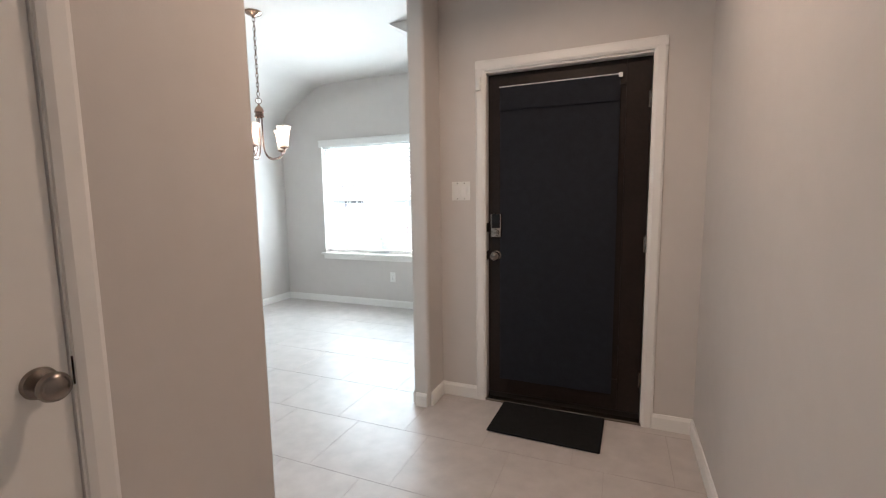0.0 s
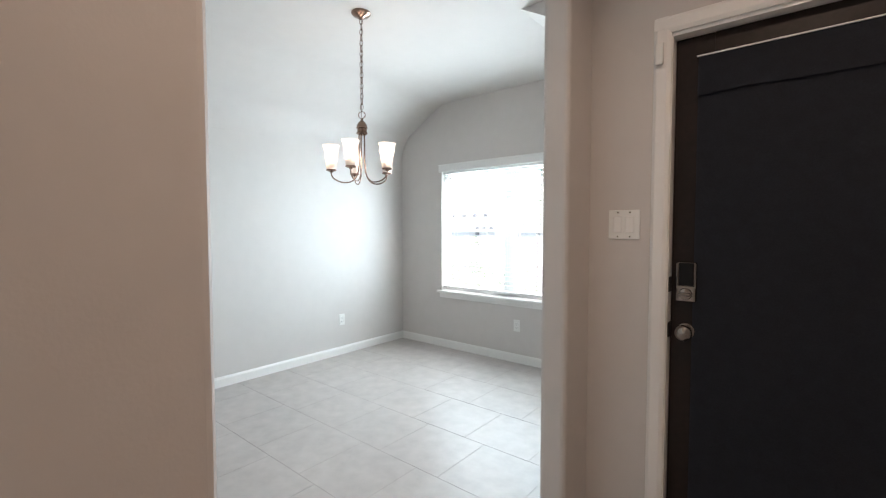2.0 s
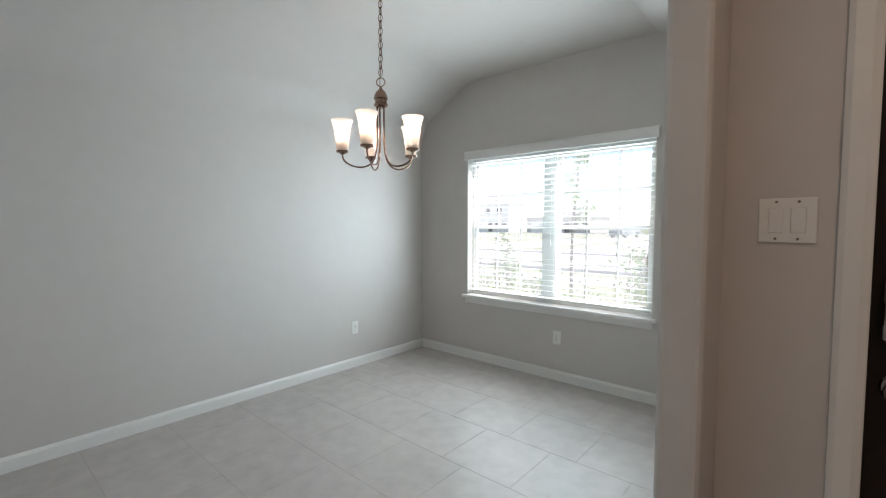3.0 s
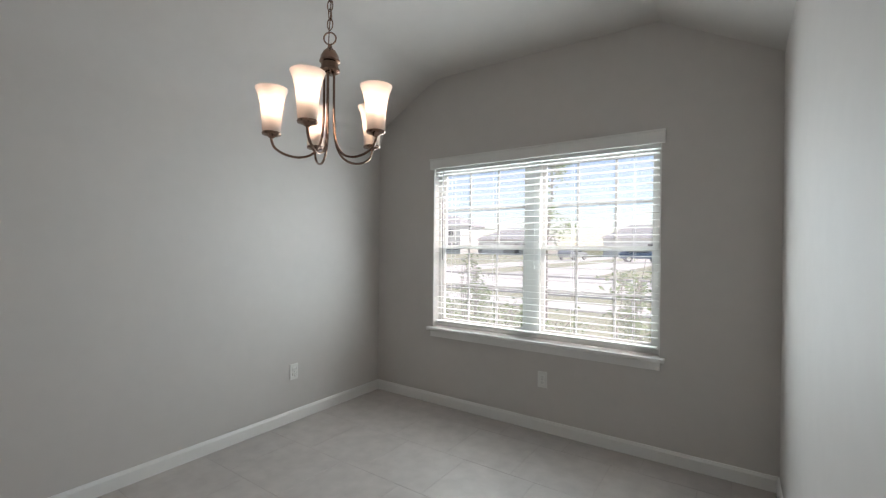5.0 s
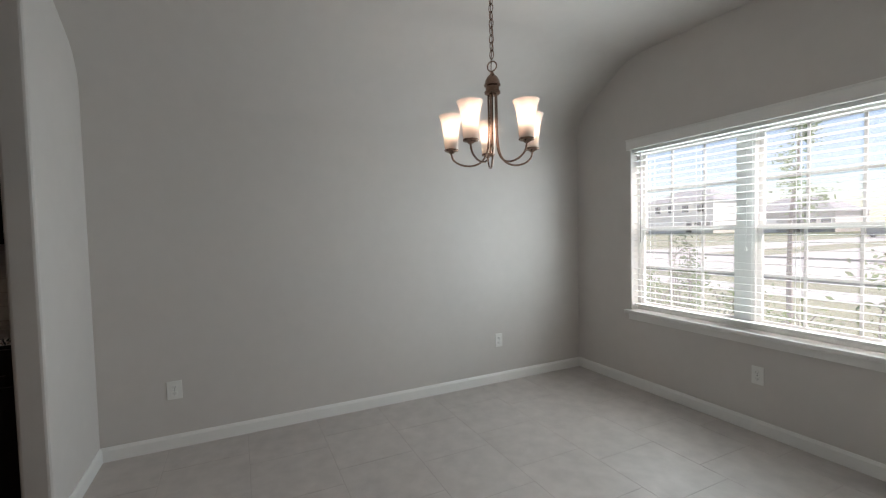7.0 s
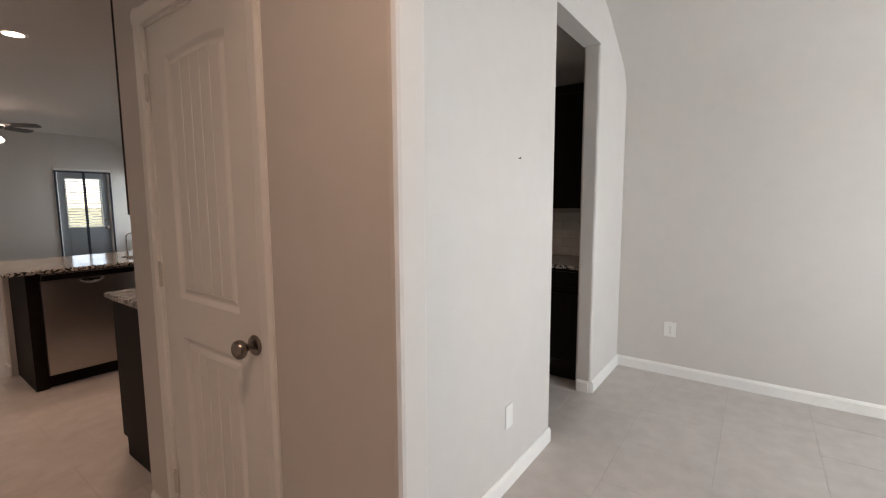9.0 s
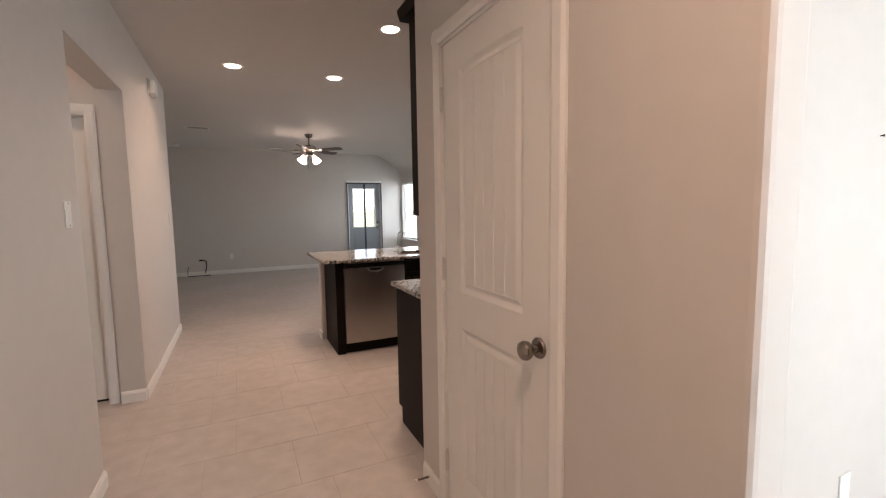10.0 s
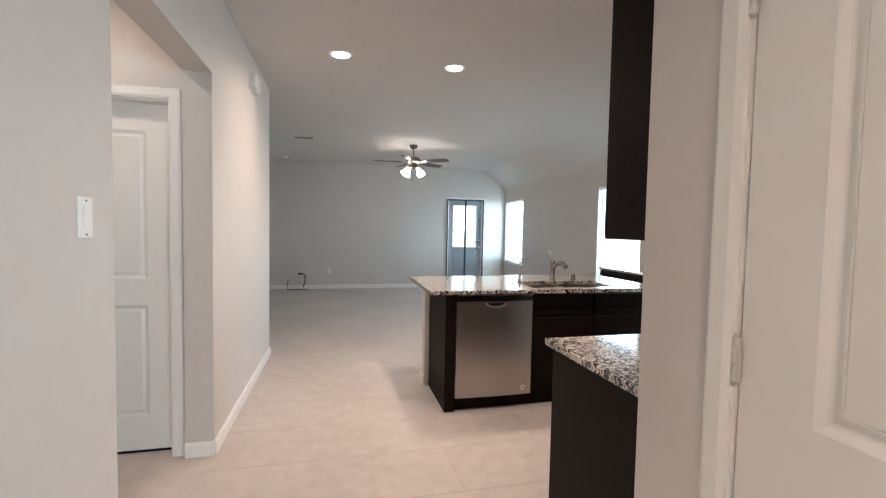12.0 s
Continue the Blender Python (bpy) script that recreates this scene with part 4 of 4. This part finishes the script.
def ceiling_fan():
    t = thing("ceiling_fan", "brushed nickel ceiling fan with five dark blades and lit glass shades", "ceiling fan", pose(*FAN, 0))
    part("canopy", lathe([(0, H), (0.07, H), (0.07, H - 0.02), (0.05, H - 0.055), (0.02, H - 0.065), (0, H - 0.066)], 24), NICKEL, t, smooth=True)
    part("rod", lathe([(0, H - 0.06), (0.012, H - 0.06), (0.012, H - 0.19), (0, H - 0.19)], 12), NICKEL, t, smooth=True)
    zm = H - 0.19
    part("motor", lathe([(0, zm), (0.05, zm), (0.10, zm - 0.02), (0.125, zm - 0.05), (0.125, zm - 0.085), (0.095, zm - 0.11), (0.06, zm - 0.12), (0.055, zm - 0.16), (0.085, zm - 0.17), (0.085, zm - 0.185), (0.03, zm - 0.20), (0, zm - 0.2)], 32), NICKEL, t, smooth=True)
    for k in range(5):
        a = 72 * k + 140
        bm = prism([(0.20, -0.048), (0.30, -0.062), (0.58, -0.070), (0.635, -0.055), (0.65, 0.0), (0.635, 0.055), (0.58, 0.070), (0.30, 0.062), (0.20, 0.048)], "z", -0.003, 0.003)
        part("blade", moved(bm, pose(0, 0, zm - 0.09, 0, 0, a) @ pose(0, 0, 0, -12, 0, 0)), FANBLADE, t, "dark walnut blade")
        part("blade_iron", moved(join(boxes((0.09, 0.26, -0.014, 0.014, -0.009, -0.0035)), boxes((0.2, 0.255, -0.035, 0.035, -0.0095, -0.0036))), pose(0, 0, zm - 0.09, 0, 0, a) @ pose(0, 0, 0, -12, 0, 0)), NICKEL, t)
    for k in range(4):
        a = radians(90 * k + 30)
        c, s = math.cos(a), math.sin(a)
        arm = part("light_arm", tube([(0.03 * c, 0.03 * s, zm - 0.18), (0.09 * c, 0.09 * s, zm - 0.19), (0.115 * c, 0.115 * s, zm - 0.205)], 0.01, 8), NICKEL, t)
        m = Matrix.Translation((0.115 * c, 0.115 * s, zm - 0.20)) @ Matrix.Rotation(radians(-38), 4, Vector((-s, c, 0))) @ pose(0, 0, 0, 180, 0, 0)
        part("glass_shade", moved(lathe([(0.022, 0.0), (0.03, 0.02), (0.038, 0.055), (0.05, 0.09), (0.066, 0.115), (0.064, 0.116), (0.047, 0.09), (0.0, 0.05)], 20), m), FANGLASS, arm, "lit bell glass", True)
    part("pull_chain", tube([(0.03, 0.05, zm - 0.2), (0.03, 0.05, zm - 0.42)], 0.0025, 6), NICKEL, t)
    lamp("fan_light", "POINT", 0.35, (1.0, 0.82, 0.62), (FAN[0], FAN[1], zm - 0.40), 0.08)


ceiling_fan()
t = thing("ceiling_vent", "white ceiling air vent with dark slots", "vent", pose(1.31, -6.3, H))
part("frame", boxes((-0.16, 0.16, -0.09, -0.075, -0.008, 0), (-0.16, 0.16, 0.075, 0.09, -0.008, 0), (-0.16, -0.145, -0.075, 0.075, -0.008, 0), (0.145, 0.16, -0.075, 0.075, -0.008, 0)), WHITEP, t)
# black sheet in place of the shade inside the slots
part("slot_shade", boxes((-0.145, 0.145, -0.075, 0.075, -0.006, -0.0005)), BLACKP, t)
for k in range(2):
    part("slat", boxes((-0.145, 0.145, -0.003 + 0.05 * (k - 0.5), 0.003 + 0.05 * (k - 0.5), -0.0085, -0.006)), WHITEP, t)
t = thing("smoke_detector", "round white smoke detector on the ceiling", "smoke detector", pose(1.83, -8.35, H))
part("body", lathe([(0, -0.035), (0.045, -0.034), (0.06, -0.02), (0.062, 0.0), (0, 0)], 24), WHITEP, t, smooth=True)

# ---- living room ----
for nm, (a, b, z0, z1) in (("window_2", WIN1), ("window_3", WIN2)):
    window(nm, "white single-hung window in the outer wall", b - a, z0, z1, pose(W, a, 0, 0, 0, 90), 1, 0)
    setting("window_sill", rbox(W - 0.075, W + 0.035, a - 0.05, b + 0.05, z0 - 0.022, z0 + 0.002, 0.004), TRIM, "white painted window sill", "window sill")
    blind("window_blind", "white slat blind lowered over the window", b - a, z0, z1, pose(W, a, 0, 0, 0, 90), [0.15, (b - a) / 2, b - a - 0.15], False, 3)


def patio_door():
    t = thing("door_4", "grey half-glazed patio door behind a black-edged mesh screen", "door", pose(-1.675, RY - 0.05, 0.01, 0, 0, 180), kind="structure")
    w, h = 0.80, 2.01
    g = (0.13, w - 0.13, 0.93, 1.87)
    part("door_leaf", boxes((0, g[0], 0, 0.044, 0, h), (g[1], w, 0, 0.044, 0, h), (g[0], g[1], 0, 0.044, g[3], h), (g[0], g[1], 0, 0.044, 0, g[2])), GREYDOOR, t)
    for a, b in ((0.13, 0.38), (0.42, 0.67)):
        part("lower_panel", bevelled(boxes((a, b, -0.006, 0.0, 0.22, 0.80)), 0.005, 1), GREYDOOR, t)
    pane = part("pane", boxes((g[0], g[1], 0.02, 0.024, g[2], g[3])), GLASS, t)
    pane.visible_shadow = False
    part("glazing_frame", boxes((g[0] - 0.02, g[0], -0.008, 0, g[2] - 0.02, g[3] + 0.02), (g[1], g[1] + 0.02, -0.008, 0, g[2] - 0.02, g[3] + 0.02), (g[0], g[1], -0.008, 0, g[3], g[3] + 0.02), (g[0], g[1], -0.008, 0, g[2] - 0.02, g[2])), VINYL, t)
    for k in range(17):
        part("mini_blind_slat", moved(boxes((g[0], g[1], -0.01, 0.01, -0.0008, 0.0008)), pose(0, 0.034, g[2] + 0.03 + k * 0.054, 52, 0, 0)), SLAT, t)
    knob(t, pose(0.735, 0, 0.9))
    part("deadbolt", moved(lathe([(0, 0), (0.028, 0), (0.024, 0.012), (0, 0.014)], 18), pose(0.735, 0, 1.04, 90, 0, 0)), NICKEL, t)


patio_door()
t = thing("magnetic_screen", "black-edged magnetic mesh screen hung over the patio door", "screen door", pose(-1.63, RY, 0, 0, 0, 180))
w = 0.89
for nm, b in (("side_strip", (0.0, 0.03, -0.026, -0.018, 0.01, 2.03)), ("side_strip", (w - 0.03, w, -0.026, -0.018, 0.01, 2.03)), ("top_strip", (0.03, w - 0.03, -0.026, -0.018, 2.0, 2.03)), ("magnet_strip", (w / 2 - 0.022, w / 2 + 0.022, -0.0275, -0.02, 0.01, 2.0))):
    part(nm, boxes(b), CLOTH, t)
casing("door_frame_patio", 0.83, 2.03, pose(-2.075, RY, 0, 0, 0, 180), 0.05)
plate("white outlet on the rear wall", pose(0.97, RY, 0.38, 0, 0, 180), "outlet")
t = thing("cable_bundle", "black coaxial cable with white wall plate ends lying by the wall", "cable", pose(1.52, RY + 0.06, 0))
part("upright_cable", tube([(0, 0, 0.005), (-0.02, 0.01, 0.06), (-0.05, 0, 0.16), (-0.05, -0.03, 0.3), (0.0, -0.04, 0.335), (0.04, -0.02, 0.33)], 0.011, 8), BLACKP, t)
part("plug", boxes((0.03, 0.09, -0.045, -0.015, 0.31, 0.345)), BLACKP, t)
part("lying_cable", tube([(-0.12, 0.05, 0.007), (-0.02, 0.08, 0.007), (0.1, 0.06, 0.007), (0.22, 0.1, 0.007), (0.3, 0.05, 0.007)], 0.009, 8), BLACKP, t)
part("power_strip", rbox(-0.16, 0.05, -0.03, 0.03, 0.0, 0.055, 0.008), WHITEP, t, "white power strip")
part("adapter", rbox(0.13, 0.33, -0.03, 0.03, 0.0, 0.05, 0.008), WHITEP, t, "white adapter box")
part("thin_cable", tube([(0.3, 0.03, 0.006), (0.31, 0.0, 0.1), (0.29, -0.02, 0.2)], 0.007, 6), BLACKP, t)

# ---- outdoors ----
GRASS = mat("dry_lawn", (0.18, 0.185, 0.10), 0.95, noise_scale=0.6, noise_amount=0.35, bump=0.6, bump_scale=30)
CONCRETE = mat("pale_concrete", (0.42, 0.41, 0.38), 0.9, noise_scale=1.5, noise_amount=0.1)
ASPHALT = mat("asphalt", (0.10, 0.10, 0.105), 0.9, noise_scale=2, noise_amount=0.15)
MULCH = mat("mulch", (0.06, 0.04, 0.03), 0.95, noise_scale=20, noise_amount=0.4, bump=0.8, bump_scale=80)
LEAF = mat("leaf_green", (0.11, 0.16, 0.06), 0.6, noise_scale=3, noise_amount=0.3)
def let_light_through(m, share, colour):
    """Thin leaves pass some of the sun on to their other side."""
    nt = m.node_tree
    thin = nt.nodes.new("ShaderNodeBsdfTranslucent")
    thin.inputs["Color"].default_value = (*colour, 1)
    mx = nt.nodes.new("ShaderNodeMixShader")
    mx.inputs[0].default_value = share
    nt.links.new(nt.nodes["Principled BSDF"].outputs[0], mx.inputs[1])
    nt.links.new(thin.outputs[0], mx.inputs[2])
    nt.links.new(mx.outputs[0], nt.nodes["Material Output"].inputs["Surface"])


let_light_through(LEAF, 0.45, (0.24, 0.36, 0.10))
BARK = mat("bark", (0.20, 0.165, 0.135), 0.9, noise_scale=15, noise_amount=0.3, bump=0.6)
BRICK = mat("tan_brick", (0.45, 0.42, 0.39), 0.9, noise_scale=4, noise_amount=0.2)
SIDING = mat("pale_siding", (0.68, 0.66, 0.62), 0.8, noise_scale=2, noise_amount=0.06)
ROOF = mat("shingle_roof", (0.27, 0.265, 0.27), 0.95, noise_scale=6, noise_amount=0.25)
DARKGLASS = mat("dark_glass", (0.03, 0.035, 0.04), 0.08)
CARBLUE = mat("blue_car_paint", (0.09, 0.15, 0.26), 0.25, 0.3, coat=0.6)
CARWHITE = mat("silver_car_paint", (0.5, 0.5, 0.5), 0.3, 0.3, coat=0.6)
TYRE = mat("tyre_rubber", (0.015, 0.015, 0.015), 0.9)

def ground():
    return setting("ground", boxes((-300, 300, -300, 500, -0.4, -0.18)), GRASS, "dry grass lawns reaching to the horizon", "ground")


ground()
setting("planting_bed", boxes((-4.5, 0.5, DY + 0.15, 7.0, -0.2, -0.155)), MULCH, "dark mulch planting bed under the window", "planting bed")
setting("pavement", boxes((-80, 80, 12.0, 13.3, -0.25, -0.15)), CONCRETE, "pale concrete pavement", "pavement")
setting("road", boxes((-80, 80, 15.2, 22.6, -0.25, -0.17)), CONCRETE, "sun-bleached concrete road", "road")
setting("kerb", boxes((-80, 80, 14.9, 15.2, -0.25, -0.09), (-80, 80, 22.6, 22.9, -0.25, -0.09)), CONCRETE, "concrete kerb along the road", "kerb")
setting("driveway", boxes((-19, -14.5, 22.9, 78, -0.25, -0.165), (-11.5, -6.5, 22.9, 76, -0.25, -0.165)), CONCRETE, "concrete driveways across the road", "driveway")
setting("outer_floor_slab", boxes((-3.2, 3.42, RY - 0.15, DY + 0.15, -0.18, -0.014)), CONCRETE, "concrete slab under the house", "foundation")


def plant(name, label, category, at, trunk_h, crown_h, spread, leaves, size, seed, stems=1):
    t = thing(name, label, category, pose(*at))
    rnd = random.Random(seed)
    tubes, tips = [], []
    for s in range(stems):
        a = rnd.uniform(0, math.tau)
        lean = rnd.uniform(0.05, 0.3) * spread if stems > 1 else 0.04
        top = Vector((lean * math.cos(a) * 2, lean * math.sin(a) * 2, trunk_h + crown_h * rnd.uniform(0.8, 1.0)))
        base = Vector((0.06 * math.cos(a), 0.06 * math.sin(a), 0)) if stems > 1 else Vector()
        pts = [base.lerp(top, i / 6) + Vector((rnd.uniform(-1, 1), rnd.uniform(-1, 1), 0)) * 0.03 * (0 < i < 6) for i in range(7)]
        r0 = 0.012 if stems > 1 else 0.03
        tubes.append(tube(pts, lambda f, r0=r0: r0 * (1 - 0.85 * f), 6))
        for k in range(9 if stems == 1 else 4):
            f = rnd.uniform(0.3 if trunk_h else 0.15, 1.0)
            p = base.lerp(top, f)
            b = rnd.uniform(0, math.tau)
            tip = p + Vector((math.cos(b), math.sin(b), rnd.uniform(0.3, 1.0))) * spread * rnd.uniform(0.4, 1.0) * (1.15 - 0.6 * f)
            tubes.append(tube([p, p.lerp(tip, 0.5) + Vector((0, 0, 0.03)), tip], lambda f: 0.007 * (1 - 0.8 * f), 5))
            tips.append((p, tip))
    part("trunk", join(*tubes), BARK, t)
    verts, faces = [], []
    for i in range(leaves):
        p, tip = rnd.choice(tips)
        c = p.lerp(tip, rnd.uniform(0.25, 1.1)) + Vector((rnd.gauss(0, 1), rnd.gauss(0, 1), rnd.gauss(0, 1))) * spread * 0.16
        d = Vector((rnd.gauss(0, 1), rnd.gauss(0, 1), rnd.gauss(0, 0.6))).normalized()
        e = d.cross(Vector((rnd.gauss(0, 1), rnd.gauss(0, 1), rnd.gauss(0, 1)))).normalized()
        s = size * rnd.uniform(0.6, 1.3)
        n = len(verts)
        verts += [tuple(c - d * s), tuple(c + e * s * 0.42), tuple(c + d * s), tuple(c - e * s * 0.42)]
        faces.append((n, n + 1, n + 2, n + 3))
    me = bpy.data.meshes.new("crown")
    me.from_pydata(verts, [], faces)
    me.materials.append(LEAF)
    ob = new("crown", me)
    ob.parent = t
    tagged(ob, kind="stuff")
    return t


plant("young_tree", "slender young tree with sparse leaves before the window", "tree", (-2.02, 6.36, -0.16), 0.75, 2.5, 0.34, 1500, 0.022, 3)
for i, (x, y, h, s) in enumerate([(-2.6, 5.75, 1.35, 0.26), (-2.2, 5.9, 0.85, 0.3), (-1.65, 5.9, 0.75, 0.3), (-1.03, 5.5, 1.4, 0.30), (-0.72, 5.75, 1.1, 0.30), (-3.1, 6.0, 0.95, 0.35)]):
    plant("shrub", "loose green shrub in the bed under the window", "shrub", (x, y, -0.16), 0.05, h, s, 750, 0.026, 20 + i, 7)


def house(at, w, d, h, wall, seed, storeys):
    t = thing("house", "two-storey suburban house across the road with hipped roof" if storeys > 1 else "single-storey suburban house across the road with hipped roof", "house", pose(*at))
    part("wall", boxes((0, w, 0, d, 0, h)), wall, t)
    bm = bmesh.new()
    o = 0.5
    v = [bm.verts.new(p) for p in ((-o, -o, h), (w + o, -o, h), (w + o, d + o, h), (-o, d + o, h), (w * 0.3, d / 2, h + 2.4), (w * 0.7, d / 2, h + 2.4))]
    for f in ((0, 1, 5, 4), (1, 2, 5), (2, 3, 4, 5), (3, 0, 4), (3, 2, 1, 0)):
        bm.faces.new([v[i] for i in f])
    part("roof", bm, ROOF, t)
    part("garage_door", boxes((w * 0.08, w * 0.08 + 4.6, -0.04, 0.0, 0.0, 2.2)), TRIM, t)
    part("front_door", boxes((w * 0.62, w * 0.62 + 1.0, -0.04, 0.0, 0.1, 2.2)), DOORDK, t)
    for st in range(storeys):
        for k in (range(2) if st == 0 else range(4)):
            x = (w * 0.74 + k * 1.7) if st == 0 else (w * 0.12 + k * w * 0.22)
            win = part("window", boxes((x - 0.08, x + 1.28, -0.05, 0.0, 0.82 + st * 2.9, 2.28 + st * 2.9)), TRIM, t)
            part("pane", boxes((x, x + 1.2, -0.07, -0.051, 0.9 + st * 2.9, 2.2 + st * 2.9)), DARKGLASS, win)


house((-60, 76, -0.18), 13, 10, 5.8, SIDING, 1, 2)
house((-44, 78, -0.18), 13, 10, 3.0, BRICK, 2, 1)
house((-19, 76, -0.18), 11, 10, 3.1, SIDING, 3, 1)
house((2, 78, -0.18), 13, 10, 5.8, BRICK, 4, 2)
house((-80, 78, -0.18), 14, 10, 3.0, BRICK, 5, 1)


def car(label, at, turn, paint):
    t = thing("car", label, "car", pose(*at, 0, 0, turn))
    bm = prism([(-2.15, 0.35), (2.1, 0.35), (2.2, 0.6), (2.1, 0.85), (1.0, 0.98), (0.35, 1.42), (-1.2, 1.46), (-1.9, 1.05), (-2.2, 0.95)], "y", -0.85, 0.85)
    part("body", bevelled(bm, 0.07, 2), paint, t, smooth=True)
    for s in (-1, 1):
        part("side_window", prism([(0.75, 1.0), (0.28, 1.36), (-1.1, 1.39), (-1.6, 1.02)], "y", s * 0.852, s * 0.862), DARKGLASS, t)
        for x in (-1.35, 1.35):
            wh = part("wheel", moved(lathe([(0, -0.1), (0.33, -0.1), (0.34, -0.05), (0.34, 0.05), (0.33, 0.1), (0, 0.1)], 24), pose(x, s * 0.78, 0.34, 90, 0, 0)), TYRE, t)
            part("rim", moved(lathe([(0, -0.105), (0.2, -0.105), (0.21, 0.105), (0, 0.105)], 18), pose(x, s * 0.785, 0.34, 90, 0, 0)), CHROME, wh)
    part("windscreen", moved(boxes((-0.01, 0.01, -0.7, 0.7, -0.3, 0.3)), pose(0.70, 0, 1.21, 0, -56, 0)), DARKGLASS, t)


car("blue car parked on the driveway across the road", (-9.0, 52, -0.165), 20, CARBLUE)
car("silver car parked on the driveway across the road", (-17.0, 54, -0.165), 80, CARWHITE)

# ---- floor tiles ----
def floor():
    t = thing("floor", "pale grey-beige porcelain tile floor in offset rows", "floor", kind="structure")
    part("grout_bed", boxes((W - 0.1, 3.3, RY - 0.1, DY + 0.1, -0.0135, -0.0012)), GROUT, t)
    p, g = 0.4525, 0.003
    me = mesh_of("tile", bevelled(boxes((0, p - g, 0, p - g, -0.012, 0.0)), 0.001, 1), TILE)
    far = bmesh.new()
    rows = range(-25, 8)
    y0 = 1.89
    for r in rows:
        y = y0 + r * p
        off = -0.325 if r % 2 == 0 else -0.477
        if y < RY - p or y > DY:
            continue
        for c in range(-7, 9):
            x = off + c * p
            if x > 3.3 or x + p < W:
                continue
            if y > -3.6 and x < 1.5:
                o = new("tile", me)
                o.parent = t
                o.location = (x + g / 2, y + g / 2, 0)
            else:
                box(far, x + g / 2, x + p - g / 2, y + g / 2, y + p - g / 2, -0.012, 0.0)
    tagged(part("far_tiles", far, TILE, t), kind="stuff")


floor()
